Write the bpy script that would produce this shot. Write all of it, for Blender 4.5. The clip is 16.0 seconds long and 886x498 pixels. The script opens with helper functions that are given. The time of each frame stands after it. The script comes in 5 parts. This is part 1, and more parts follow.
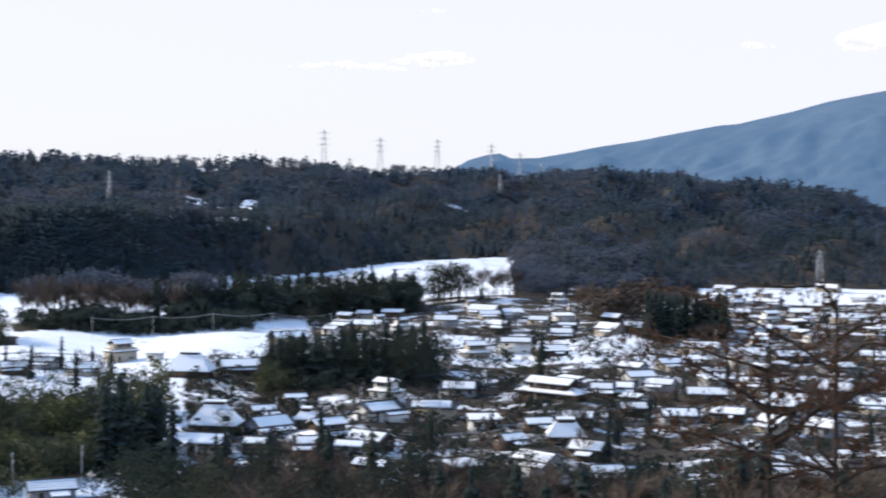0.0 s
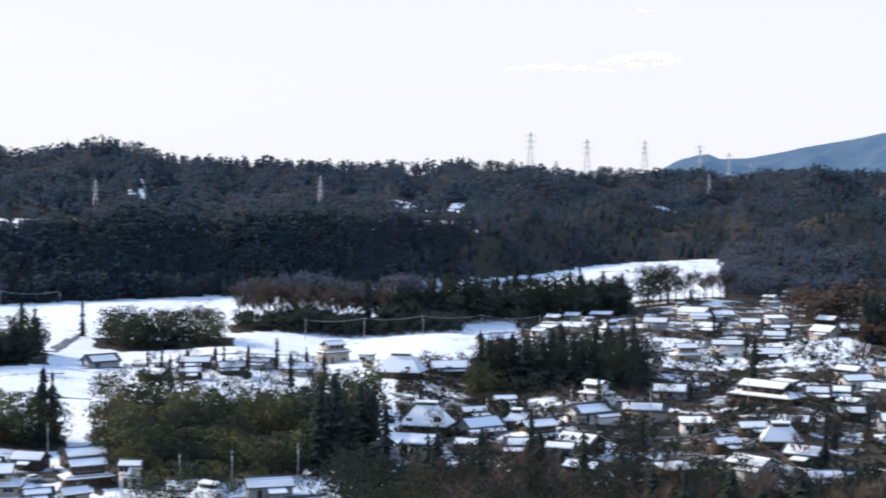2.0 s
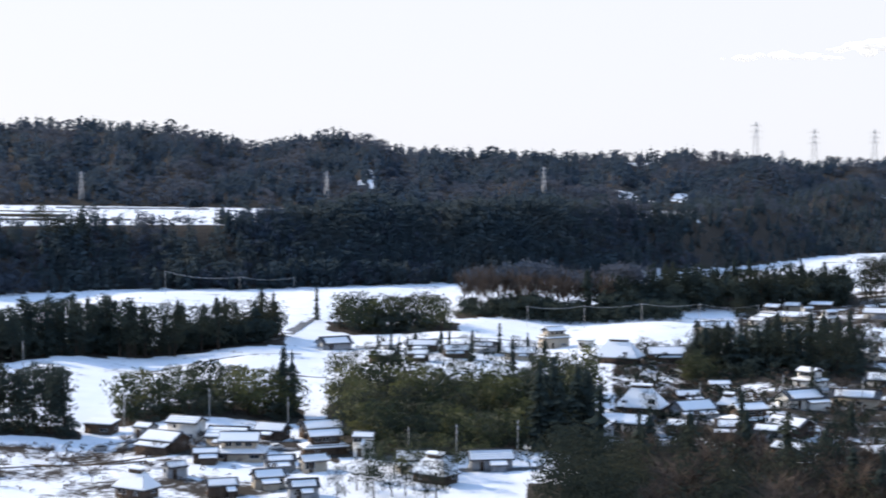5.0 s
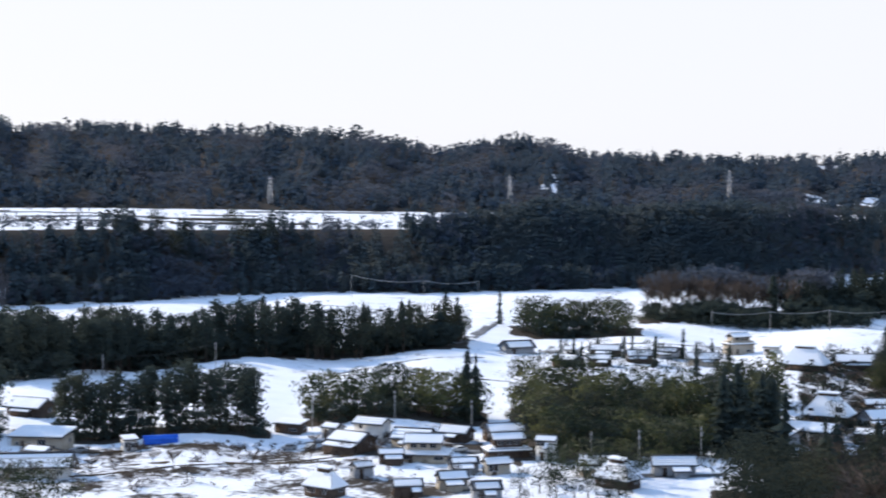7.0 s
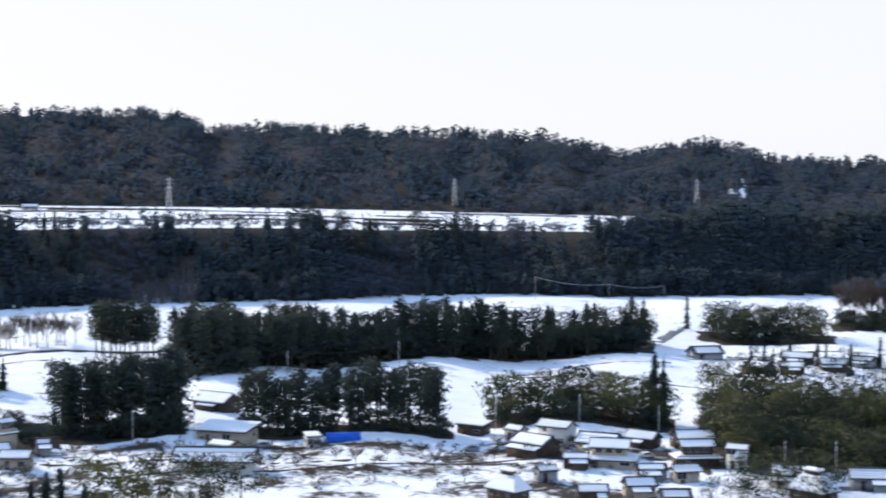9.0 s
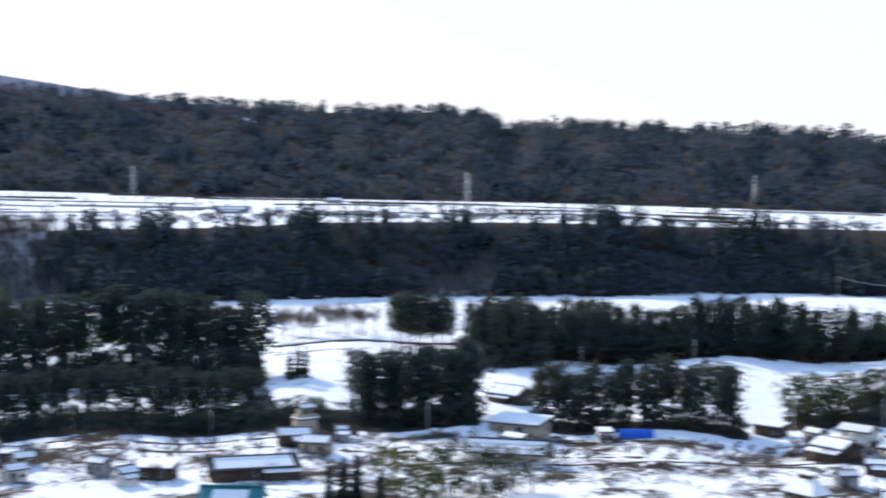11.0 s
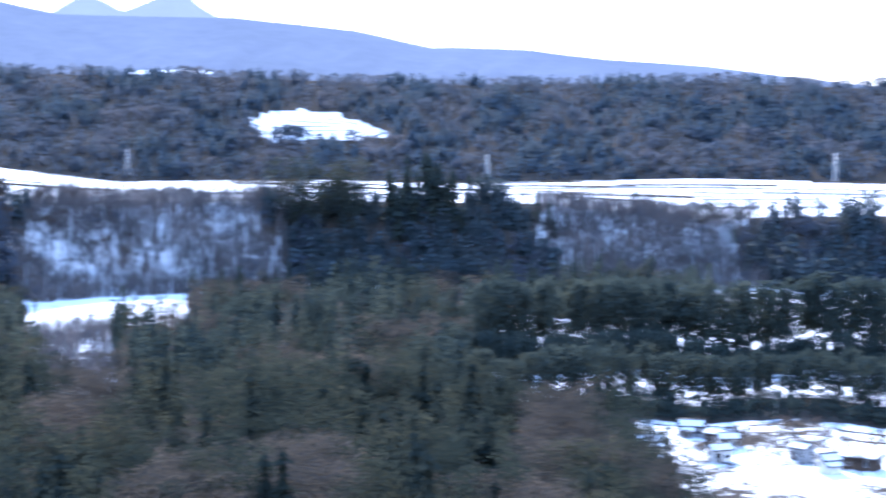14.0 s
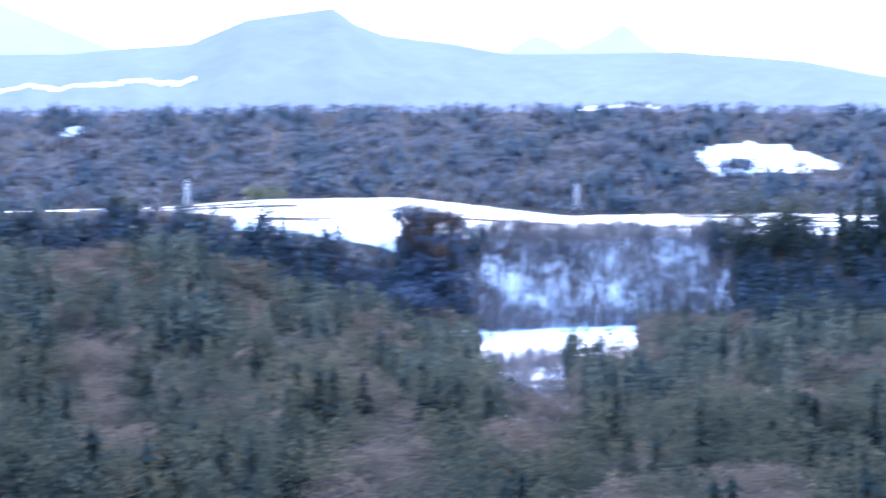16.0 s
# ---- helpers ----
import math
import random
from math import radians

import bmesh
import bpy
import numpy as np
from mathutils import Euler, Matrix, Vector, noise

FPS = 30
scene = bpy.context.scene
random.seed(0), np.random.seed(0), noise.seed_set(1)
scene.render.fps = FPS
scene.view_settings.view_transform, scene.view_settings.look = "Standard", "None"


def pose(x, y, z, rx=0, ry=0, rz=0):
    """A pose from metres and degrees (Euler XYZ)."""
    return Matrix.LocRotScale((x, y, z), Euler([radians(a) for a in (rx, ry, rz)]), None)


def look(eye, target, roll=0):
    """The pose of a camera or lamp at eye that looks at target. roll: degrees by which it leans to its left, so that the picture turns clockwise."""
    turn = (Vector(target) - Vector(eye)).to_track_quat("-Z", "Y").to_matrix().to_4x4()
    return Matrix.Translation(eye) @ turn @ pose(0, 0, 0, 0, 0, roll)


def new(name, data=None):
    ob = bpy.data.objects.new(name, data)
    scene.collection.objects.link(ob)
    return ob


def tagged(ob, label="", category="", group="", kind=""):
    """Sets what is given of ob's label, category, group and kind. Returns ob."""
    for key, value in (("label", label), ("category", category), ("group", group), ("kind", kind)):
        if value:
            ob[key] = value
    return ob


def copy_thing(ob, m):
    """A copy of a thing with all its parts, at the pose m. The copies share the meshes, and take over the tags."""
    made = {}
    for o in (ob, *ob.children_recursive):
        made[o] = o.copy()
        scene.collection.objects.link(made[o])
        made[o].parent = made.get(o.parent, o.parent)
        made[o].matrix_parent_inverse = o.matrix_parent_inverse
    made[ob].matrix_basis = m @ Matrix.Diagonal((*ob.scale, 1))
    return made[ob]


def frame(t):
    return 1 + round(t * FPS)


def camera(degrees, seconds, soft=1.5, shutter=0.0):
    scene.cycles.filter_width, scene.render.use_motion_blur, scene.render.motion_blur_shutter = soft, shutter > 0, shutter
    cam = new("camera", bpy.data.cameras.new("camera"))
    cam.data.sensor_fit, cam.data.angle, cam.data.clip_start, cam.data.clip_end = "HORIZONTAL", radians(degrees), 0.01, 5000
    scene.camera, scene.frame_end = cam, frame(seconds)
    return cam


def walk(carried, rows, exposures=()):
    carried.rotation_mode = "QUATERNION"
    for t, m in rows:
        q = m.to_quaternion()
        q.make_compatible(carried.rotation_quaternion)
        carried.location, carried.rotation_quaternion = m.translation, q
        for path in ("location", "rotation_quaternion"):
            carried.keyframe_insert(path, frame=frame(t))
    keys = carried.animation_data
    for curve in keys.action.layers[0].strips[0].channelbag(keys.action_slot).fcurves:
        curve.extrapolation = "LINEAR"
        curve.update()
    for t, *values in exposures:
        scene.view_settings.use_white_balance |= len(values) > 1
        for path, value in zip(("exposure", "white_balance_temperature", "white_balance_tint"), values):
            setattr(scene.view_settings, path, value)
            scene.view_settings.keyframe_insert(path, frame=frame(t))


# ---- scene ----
cam = camera(31.6, 16.0, soft=1.9, shutter=0.9)
ROWS = [
    (0.0, -2.6, 13.9, 0.6, 0.00, -2.43, -0.60),
    (0.5, -3.1, 13.1, 0.7, 1.87, -2.43, -0.38),
    (1.0, -3.2, 12.8, 0.5, 3.87, -2.40, -0.28),
    (1.5, -3.5, 13.3, 0.4, 5.84, -2.38, -0.19),
    (2.0, -3.4, 14.1, 0.3, 7.55, -2.37, -0.03),
    (2.5, -3.4, 13.4, 0.6, 8.93, -2.37, -0.04),
    (3.0, -2.8, 10.9, 0.8, 9.97, -2.42, 0.07),
    (3.5, -0.7, 1.5, 1.0, 11.18, -2.58, 0.09),
    (6.0, 2.8, -8.3, 0.9, 19.12, -2.67, 0.12),
    (6.5, 3.2, -9.6, 1.2, 20.78, -2.63, 0.18),
    (7.0, 3.1, -9.7, 1.4, 22.44, -2.58, 0.19),
    (7.5, 3.0, -8.9, 1.4, 24.13, -2.54, 0.24),
    (8.0, 1.3, -5.9, 0.7, 25.79, -2.47, 0.10),
    (10.5, -1.6, -2.2, -0.6, 36.37, -2.57, -0.62),
    (11.0, -1.7, -1.7, -0.8, 39.94, -2.64, -0.60),
    (11.5, -1.3, -2.5, -0.7, 44.02, -2.73, -0.50),
    (12.0, -2.2, -2.0, -1.1, 48.47, -2.79, -0.43),
    (12.5, -1.1, -2.6, -1.0, 53.03, -2.90, -0.25),
    (13.0, -0.2, -3.8, -1.3, 57.40, -2.97, -0.15),
    (13.5, -0.3, -3.2, -1.5, 61.47, -3.06, 0.06),
    (14.0, -1.1, -3.5, -1.0, 65.18, -3.20, 0.09),
    (14.5, 1.0, -5.2, -0.9, 68.91, -3.06, 0.21),
    (15.0, 4.4, -4.9, -0.7, 73.01, -2.35, 0.47),
    (15.5, 5.0, -8.2, -0.5, 77.09, -1.80, 0.44),
    (16.0, 7.5, -7.1, -0.6, 81.38, -1.88, 0.58),
]
EX = [(0.0, 0.1, 6750, 12), (8.0, 0.1, 6800, 12), (11.0, 0.15, 6750, 12), (12.5, 0.5, 6300, 12), (14.5, 1.85, 5600, 19), (16.0, 2.25, 5550, 22)]
walk(cam, [(t, pose(x, y, 64.0 + z, 90 + pitch, 0, yaw) @ pose(0, 0, 0, 0, 0, -roll)) for t, x, y, z, yaw, pitch, roll in ROWS], EX)

# ---- light: a low winter sun ahead to the left, and a pale clear sky ----
SUN_BEARING, SUN_HEIGHT = 72.0, 26.0
world = bpy.data.worlds.new("world")
scene.world = world
world.use_nodes = True
wn = world.node_tree.nodes
sky = wn.new("ShaderNodeTexSky")
sky.sky_type = "NISHITA"
sky.sun_disc = False
sky.sun_elevation, sky.sun_rotation = radians(SUN_HEIGHT), radians(-SUN_BEARING)
sky.air_density, sky.dust_density, sky.altitude = 1.0, 1.5, 600
# bright haze low over the horizon, deep blue overhead
haze = wn.new("ShaderNodeMix")
haze.data_type = "RGBA"
haze.inputs["B"].default_value = (7.5, 7.7, 8.15, 1)
where, split, fade = wn.new("ShaderNodeTexCoord"), wn.new("ShaderNodeSeparateXYZ"), wn.new("ShaderNodeMapRange")
fade.interpolation_type = "SMOOTHSTEP"
fade.inputs["From Min"].default_value, fade.inputs["From Max"].default_value = 0.16, 0.5
fade.inputs["To Min"].default_value, fade.inputs["To Max"].default_value = 0.85, 0.0
world.node_tree.links.new(where.outputs["Generated"], split.inputs[0])
world.node_tree.links.new(split.outputs["Z"], fade.inputs["Value"])
world.node_tree.links.new(fade.outputs["Result"], haze.inputs["Factor"])
blue = wn.new("ShaderNodeMix")
blue.data_type = "RGBA"
blue.inputs["Factor"].default_value = 0.6
blue.inputs["B"].default_value = (3.6, 6.3, 11.4, 1)
world.node_tree.links.new(sky.outputs[0], blue.inputs["A"])
world.node_tree.links.new(blue.outputs["Result"], haze.inputs["A"])
world.node_tree.links.new(haze.outputs["Result"], wn["Background"].inputs[0])
wn["Background"].inputs[1].default_value = 0.12
sun = new("sun", bpy.data.lights.new("sun", "SUN"))
sun.data.energy, sun.data.angle, sun.data.color = 4.8, radians(0.5), (1.0, 0.93, 0.82)
sun.matrix_world = look((0, 0, 0), (math.sin(radians(SUN_BEARING)) * math.cos(radians(SUN_HEIGHT)), -math.cos(radians(SUN_BEARING)) * math.cos(radians(SUN_HEIGHT)), -math.sin(radians(SUN_HEIGHT))))
# ---- the lie of the land: distances and heights by bearing (degrees to the left of the first view) ----
EYE = 64.0


def table(pairs):
    xs, ys = zip(*pairs)
    return lambda a: np.interp(a, xs, ys)


def step(x, a, b):
    k = np.clip((x - a) / (b - a), 0, 1)
    return k * k * (3 - 2 * k)


base_r = table([(-60, 1000), (-14, 1050), (-9, 1000), (-7, 900), (-5.2, 890), (-2.5, 1400), (2, 1270), (4, 1150), (7, 1050), (11, 960), (15, 925), (23, 880), (28, 895), (34, 840), (41, 825), (47, 790), (60, 780), (71, 780), (78, 745), (84, 700), (100, 690), (140, 690)])
rise_r = table([(-60, 250), (-8, 250), (0, 220), (4, 200), (7, 80), (60, 66), (140, 70)])
edge_z = table([(-60, 12), (-12, 10), (-8, 14), (0, 24), (4, 28), (8, 34), (24, 34), (29, 34), (36, 37), (44, 37), (49, 34), (56, 32), (62, 40), (71, 42), (84, 42), (90, 46), (140, 50)])
foot_r = table([(-60, 1400), (-8, 1480), (0, 1700), (6, 1500), (140, 1500)])
foot_z = table([(-60, 14), (-14, 14), (-8, 24), (0, 30), (8, 30), (23, 33), (35, 39), (48, 42), (56, 47), (64, 43), (70, 46), (77, 45), (83, 64), (88, 64), (92, 57), (97, 55), (140, 60)])
crest_a = table([(-60, -2.2), (-16, -0.92), (-14.5, -0.48), (-12.9, 0.04), (-11.5, 0.3), (-10.5, 0.1), (-8.5, 0.4), (-3.8, 0.55), (-2.4, 0.4), (1.4, 0.6), (2.8, 0.41), (5.5, 0.8), (11.5, 0.76), (15.8, 0.94), (17.4, 1.06), (18.6, 1.45), (19.9, 1.65), (20.9, 1.38), (22.8, 1.24), (25, 1.7), (27, 1.88), (31.5, 1.94), (34.8, 2.1), (37.8, 2.04), (38.4, 2.32), (40.1, 2.6), (43.8, 2.53), (49.3, 2.75), (55.7, 3.1), (66, 3.03), (72.7, 3.3), (84, 3.4), (97, 3.3), (140, 3.3)])
TREE = 9.5


def height(a, r):
    """The ground's height at bearing a (degrees) and distance r (metres)."""
    a, r = np.asarray(a, float), np.asarray(r, float)
    rb, re = base_r(a), base_r(a) + rise_r(a)
    rf = np.maximum(foot_r(a), re + 80)
    rc = rf + 460
    crest = EYE + rc * np.tan(np.radians(crest_a(a))) - TREE
    crest = np.maximum(crest, foot_z(a) + 4)
    hill = 60.0 * np.clip(1 - r / 310, 0, 1) ** 2
    z = hill + edge_z(a) * step(r, rb, re)
    z = z + (foot_z(a) - edge_z(a)) * np.clip((r - re) / (rf - re), 0, 1)
    z = z + (crest - foot_z(a)) * np.clip((r - rf) / (rc - rf), 0, 1) ** 0.9
    z = z - (crest - 30) * 0.75 * step(r, rc + 60, rc + 700)
    # wooded spur that closes the valley
    spur = 37 * step(a, 80, 93) * np.exp(-(((r - 560) / 190) ** 2)) + (9 - 6 * np.exp(-(((a - 78.6) / 2.2) ** 2))) * step(a, 58, 76) * np.exp(-(((r - 300) / 110) ** 2))
    z = z + spur
    # low terraces in the valley floor and gullies on the ridge
    z = z + 1.2 * np.sin(a * 0.9 + r * 0.011) * step(r, 300, 420) * (1 - step(r, rb - 60, rb))
    z = z + 7 * np.sin(a * 2.1 + 1.3 * np.sin(a * 0.7)) * step(r, rf + 40, rf + 200) * (1 - step(r, rc - 130, rc - 10)) * (1 - np.exp(-(((a - 69.8) / 2.6) ** 4)))
    # rounded foothills where the bluff ends
    z = z + 16 * np.sin(a * 0.85 + 0.6) * np.sin(r * 0.012 + a * 0.5) * (1 - step(a, 4, 7)) * step(r, rb + 60, rb + 200) * (1 - step(r, rc - 200, rc - 20))
    return z


def spot(a, r, up=0.0):
    """A place on the ground at bearing a and distance r."""
    return Vector((-r * math.sin(radians(a)), r * math.cos(radians(a)), float(height(a, r)) + up))


CLEARINGS = [(9.0, 1590, 0.5, 42), (7.0, 1572, 0.4, 30), (8.0, 1560, 0.9, 14), (8.5, 1925, 0.8, 18), (-0.4, 1725, 0.6, 18), (-8.1, 1450, 0.9, 40), (18.35, 1640, 0.13, 55), (18.85, 1622, 0.1, 36), (17.7, 1612, 0.3, 9), (71.4, 1700, 0.8, 72), (70.5, 1706, 0.9, 78), (69.5, 1704, 0.9, 74), (68.6, 1692, 0.8, 52), (67.8, 1676, 0.6, 28), (94.8, 1863, 0.5, 25), (47.2, 1885, 0.5, 12)]


def bare_slope(a, r):
    """Stretches of the bluff where only thin bare trees stand."""
    w = a + 0.5 * np.sin(r * 0.09) + 0.4 * np.sin(a * 5 + r * 0.05)
    return ((w > 54.3) & (w < 61.8)) | ((w > 71.2) & (w < 81)) | ((w > 38.4) & (w < 40.2) & (r < base_r(a) + 25))


def spur_keep(a, r):
    """Where the wood at the valley's end stands."""
    open_floor = (a > 74.6) & (a < 80.6) & (r > 596 + (80 - a) * 4)
    gap = (a > 77.6) & (a < 80.2) & (r > 430)
    field = (a < 57.8 + (r - 330) * 0.02) & (r < 470)
    belts = (a < 64) & (r > 385) & (r < 640)
    return ~open_floor & ~gap & ~field & ~belts


def woodland(a, r):
    """How far leaf litter, brush and garden soil take the place of open snow, 0 to 1."""
    rb, re, rf = base_r(a), base_r(a) + rise_r(a), foot_r(a)
    c = np.zeros(np.shape(a))
    clear = np.zeros(np.shape(a), bool)
    for ca, cr, da, dr in CLEARINGS:
        clear |= ((a - ca) / da) ** 2 + ((r - cr) / dr) ** 2 < 1
    c = np.where((r > rf - 12) & ~clear, 1.0, c)
    c = np.where((r > rb + 4) & (r < re + 4), np.where(bare_slope(a, r), 0.25, 1.0), c)
    c = np.where((a > 83.4) & (a < 89.5) & (r > rb + 50) & (r < re + 4), 0.0, c)
    c = np.where((a < 6.5) & (r > rb) & ~clear, 1.0, c)
    c = np.where((a > 55.5) & (r < rb - 6) & spur_keep(a, r), 1.0, c)
    c = np.where((a > 77.4) & (a < 80.4) & (r > 420) & (r < 592), 0.3, c)
    c = np.where((a < -2.4) & (a > -9) & (r > 888), 1.0, c)
    c = np.where((r < 318) & (a < 12.5), 1.0, c)
    c = np.where((r < 285) & (a >= 12.5), 0.8, c)
    for a0, a1, n0, n1, f0, f1 in ((29.2, 37, 389, 394, 404, 408), (21.8, 39, 582, 528, 618, 560), (43.4, 66, 384, 382, 414, 410), (46.8, 66, 474, 468, 512, 508), (1, 15.1, 798, 684, 865, 728), (10, 20, 372, 345, 462, 440), (21, 27.8, 408, 406, 436, 434), (0.4, 6.8, 496, 494, 562, 545), (15.3, 19.8, 628, 642, 668, 682), (39, 43.7, 388, 394, 410, 416)):
        u = np.clip((a - a0) / (a1 - a0), 0, 1)
        c = np.where((a > a0) & (a < a1) & (r > n0 + (n1 - n0) * u) & (r < f0 + (f1 - f0) * u), 1.0, c)
    town = (a < 9.5) & (r > 318) & (r < 900) & ~((a < 1.4) & (a > -7.4) & (r > 570) & (r < 665)) & ~((a > 5) & (r > 545))
    c = np.where((a > 21) & (a < 62) & (r > 284) & (r < 384) & (c == 0), 0.31, c)
    c = np.where((c == 0) & (r > 384) & (r < rb), 0.15, c)
    return np.where(town & (c <= 0.15), 0.45, c)


# ---- materials ----
def material(name, stops, scale=1.0, rough=0.8, bump=0.0, fine=None, leaf=0.0, soft=0.65, island=0.0, coord="pos", metal=0.0, bump_scale=None, shine=0.25):
    """Colours from a coarse and a fine noise, some relief; leaf: share of light let through; island: change from piece to piece."""
    m = bpy.data.materials.new(name)
    m.use_nodes = True
    n, l = m.node_tree.nodes, m.node_tree.links
    p = n["Principled BSDF"]
    p.inputs["Roughness"].default_value, p.inputs["Metallic"].default_value = rough, metal
    p.inputs["Specular IOR Level"].default_value = 0.0 if rough > 0.75 else shine
    where = n.new("ShaderNodeNewGeometry")
    a, b = n.new("ShaderNodeTexNoise"), n.new("ShaderNodeTexNoise")
    a.inputs["Scale"].default_value, a.inputs["Detail"].default_value = 1 / scale, 4
    b.inputs["Scale"].default_value, b.inputs["Detail"].default_value = 1 / (fine or scale / 9), 3
    for k in (a, b):
        l.new(where.outputs["Position"], k.inputs["Vector"])
    mix = n.new("ShaderNodeMath")
    mix.operation = "MULTIPLY_ADD"
    l.new(b.outputs["Fac"], mix.inputs[0])
    mix.inputs[1].default_value = 0.55
    l.new(a.outputs["Fac"], mix.inputs[2])
    last = mix.outputs[0]
    if island:
        add = n.new("ShaderNodeMath")
        add.operation = "MULTIPLY_ADD"
        l.new(where.outputs["Random Per Island"], add.inputs[0])
        add.inputs[1].default_value = island
        l.new(last, add.inputs[2])
        ob = n.new("ShaderNodeObjectInfo")
        more = n.new("ShaderNodeMath")
        more.operation = "MULTIPLY_ADD"
        l.new(ob.outputs["Random"], more.inputs[0])
        more.inputs[1].default_value = island * 0.6
        l.new(add.outputs[0], more.inputs[2])
        last = more.outputs[0]
    ramp = n.new("ShaderNodeValToRGB")
    lo, hi = (0.5, 1.05) if not island else (0.5, 1.05 + island)
    while len(ramp.color_ramp.elements) < len(stops):
        ramp.color_ramp.elements.new(0.5)
    for k, (e, c) in enumerate(zip(ramp.color_ramp.elements, stops)):
        e.position = (lo + (hi - lo) * k / max(1, len(stops) - 1)) / 2
        e.color = (*c, 1)
    half = n.new("ShaderNodeMath")
    half.operation = "MULTIPLY"
    half.inputs[1].default_value = 0.5
    l.new(last, half.inputs[0])
    l.new(half.outputs[0], ramp.inputs[0])
    l.new(ramp.outputs[0], p.inputs["Base Color"])
    if bump:
        bp = n.new("ShaderNodeBump")
        bp.inputs["Strength"].default_value = bump
        bp.inputs["Distance"].default_value = bump_scale or scale / 20
        l.new(mix.outputs[0], bp.inputs["Height"])
        l.new(bp.outputs[0], p.inputs["Normal"])
    if leaf:
        # leaves share the soft shading of their crown
        up = n.new("ShaderNodeMix")
        up.data_type = "VECTOR"
        up.inputs["Factor"].default_value = soft
        up.inputs["B"].default_value = (0.1, -0.25, 0.9)
        l.new(where.outputs["Normal"], up.inputs["A"])
        unit = n.new("ShaderNodeVectorMath")
        unit.operation = "NORMALIZE"
        l.new(up.outputs["Result"], unit.inputs[0])
        l.new(unit.outputs[0], p.inputs["Normal"])
        t, s = n.new("ShaderNodeBsdfTranslucent"), n.new("ShaderNodeMixShader")
        l.new(ramp.outputs[0], t.inputs[0])
        s.inputs[0].default_value = leaf
        l.new(p.outputs[0], s.inputs[1])
        l.new(t.outputs[0], s.inputs[2])
        l.new(s.outputs[0], n["Material Output"].inputs[0])
    return m


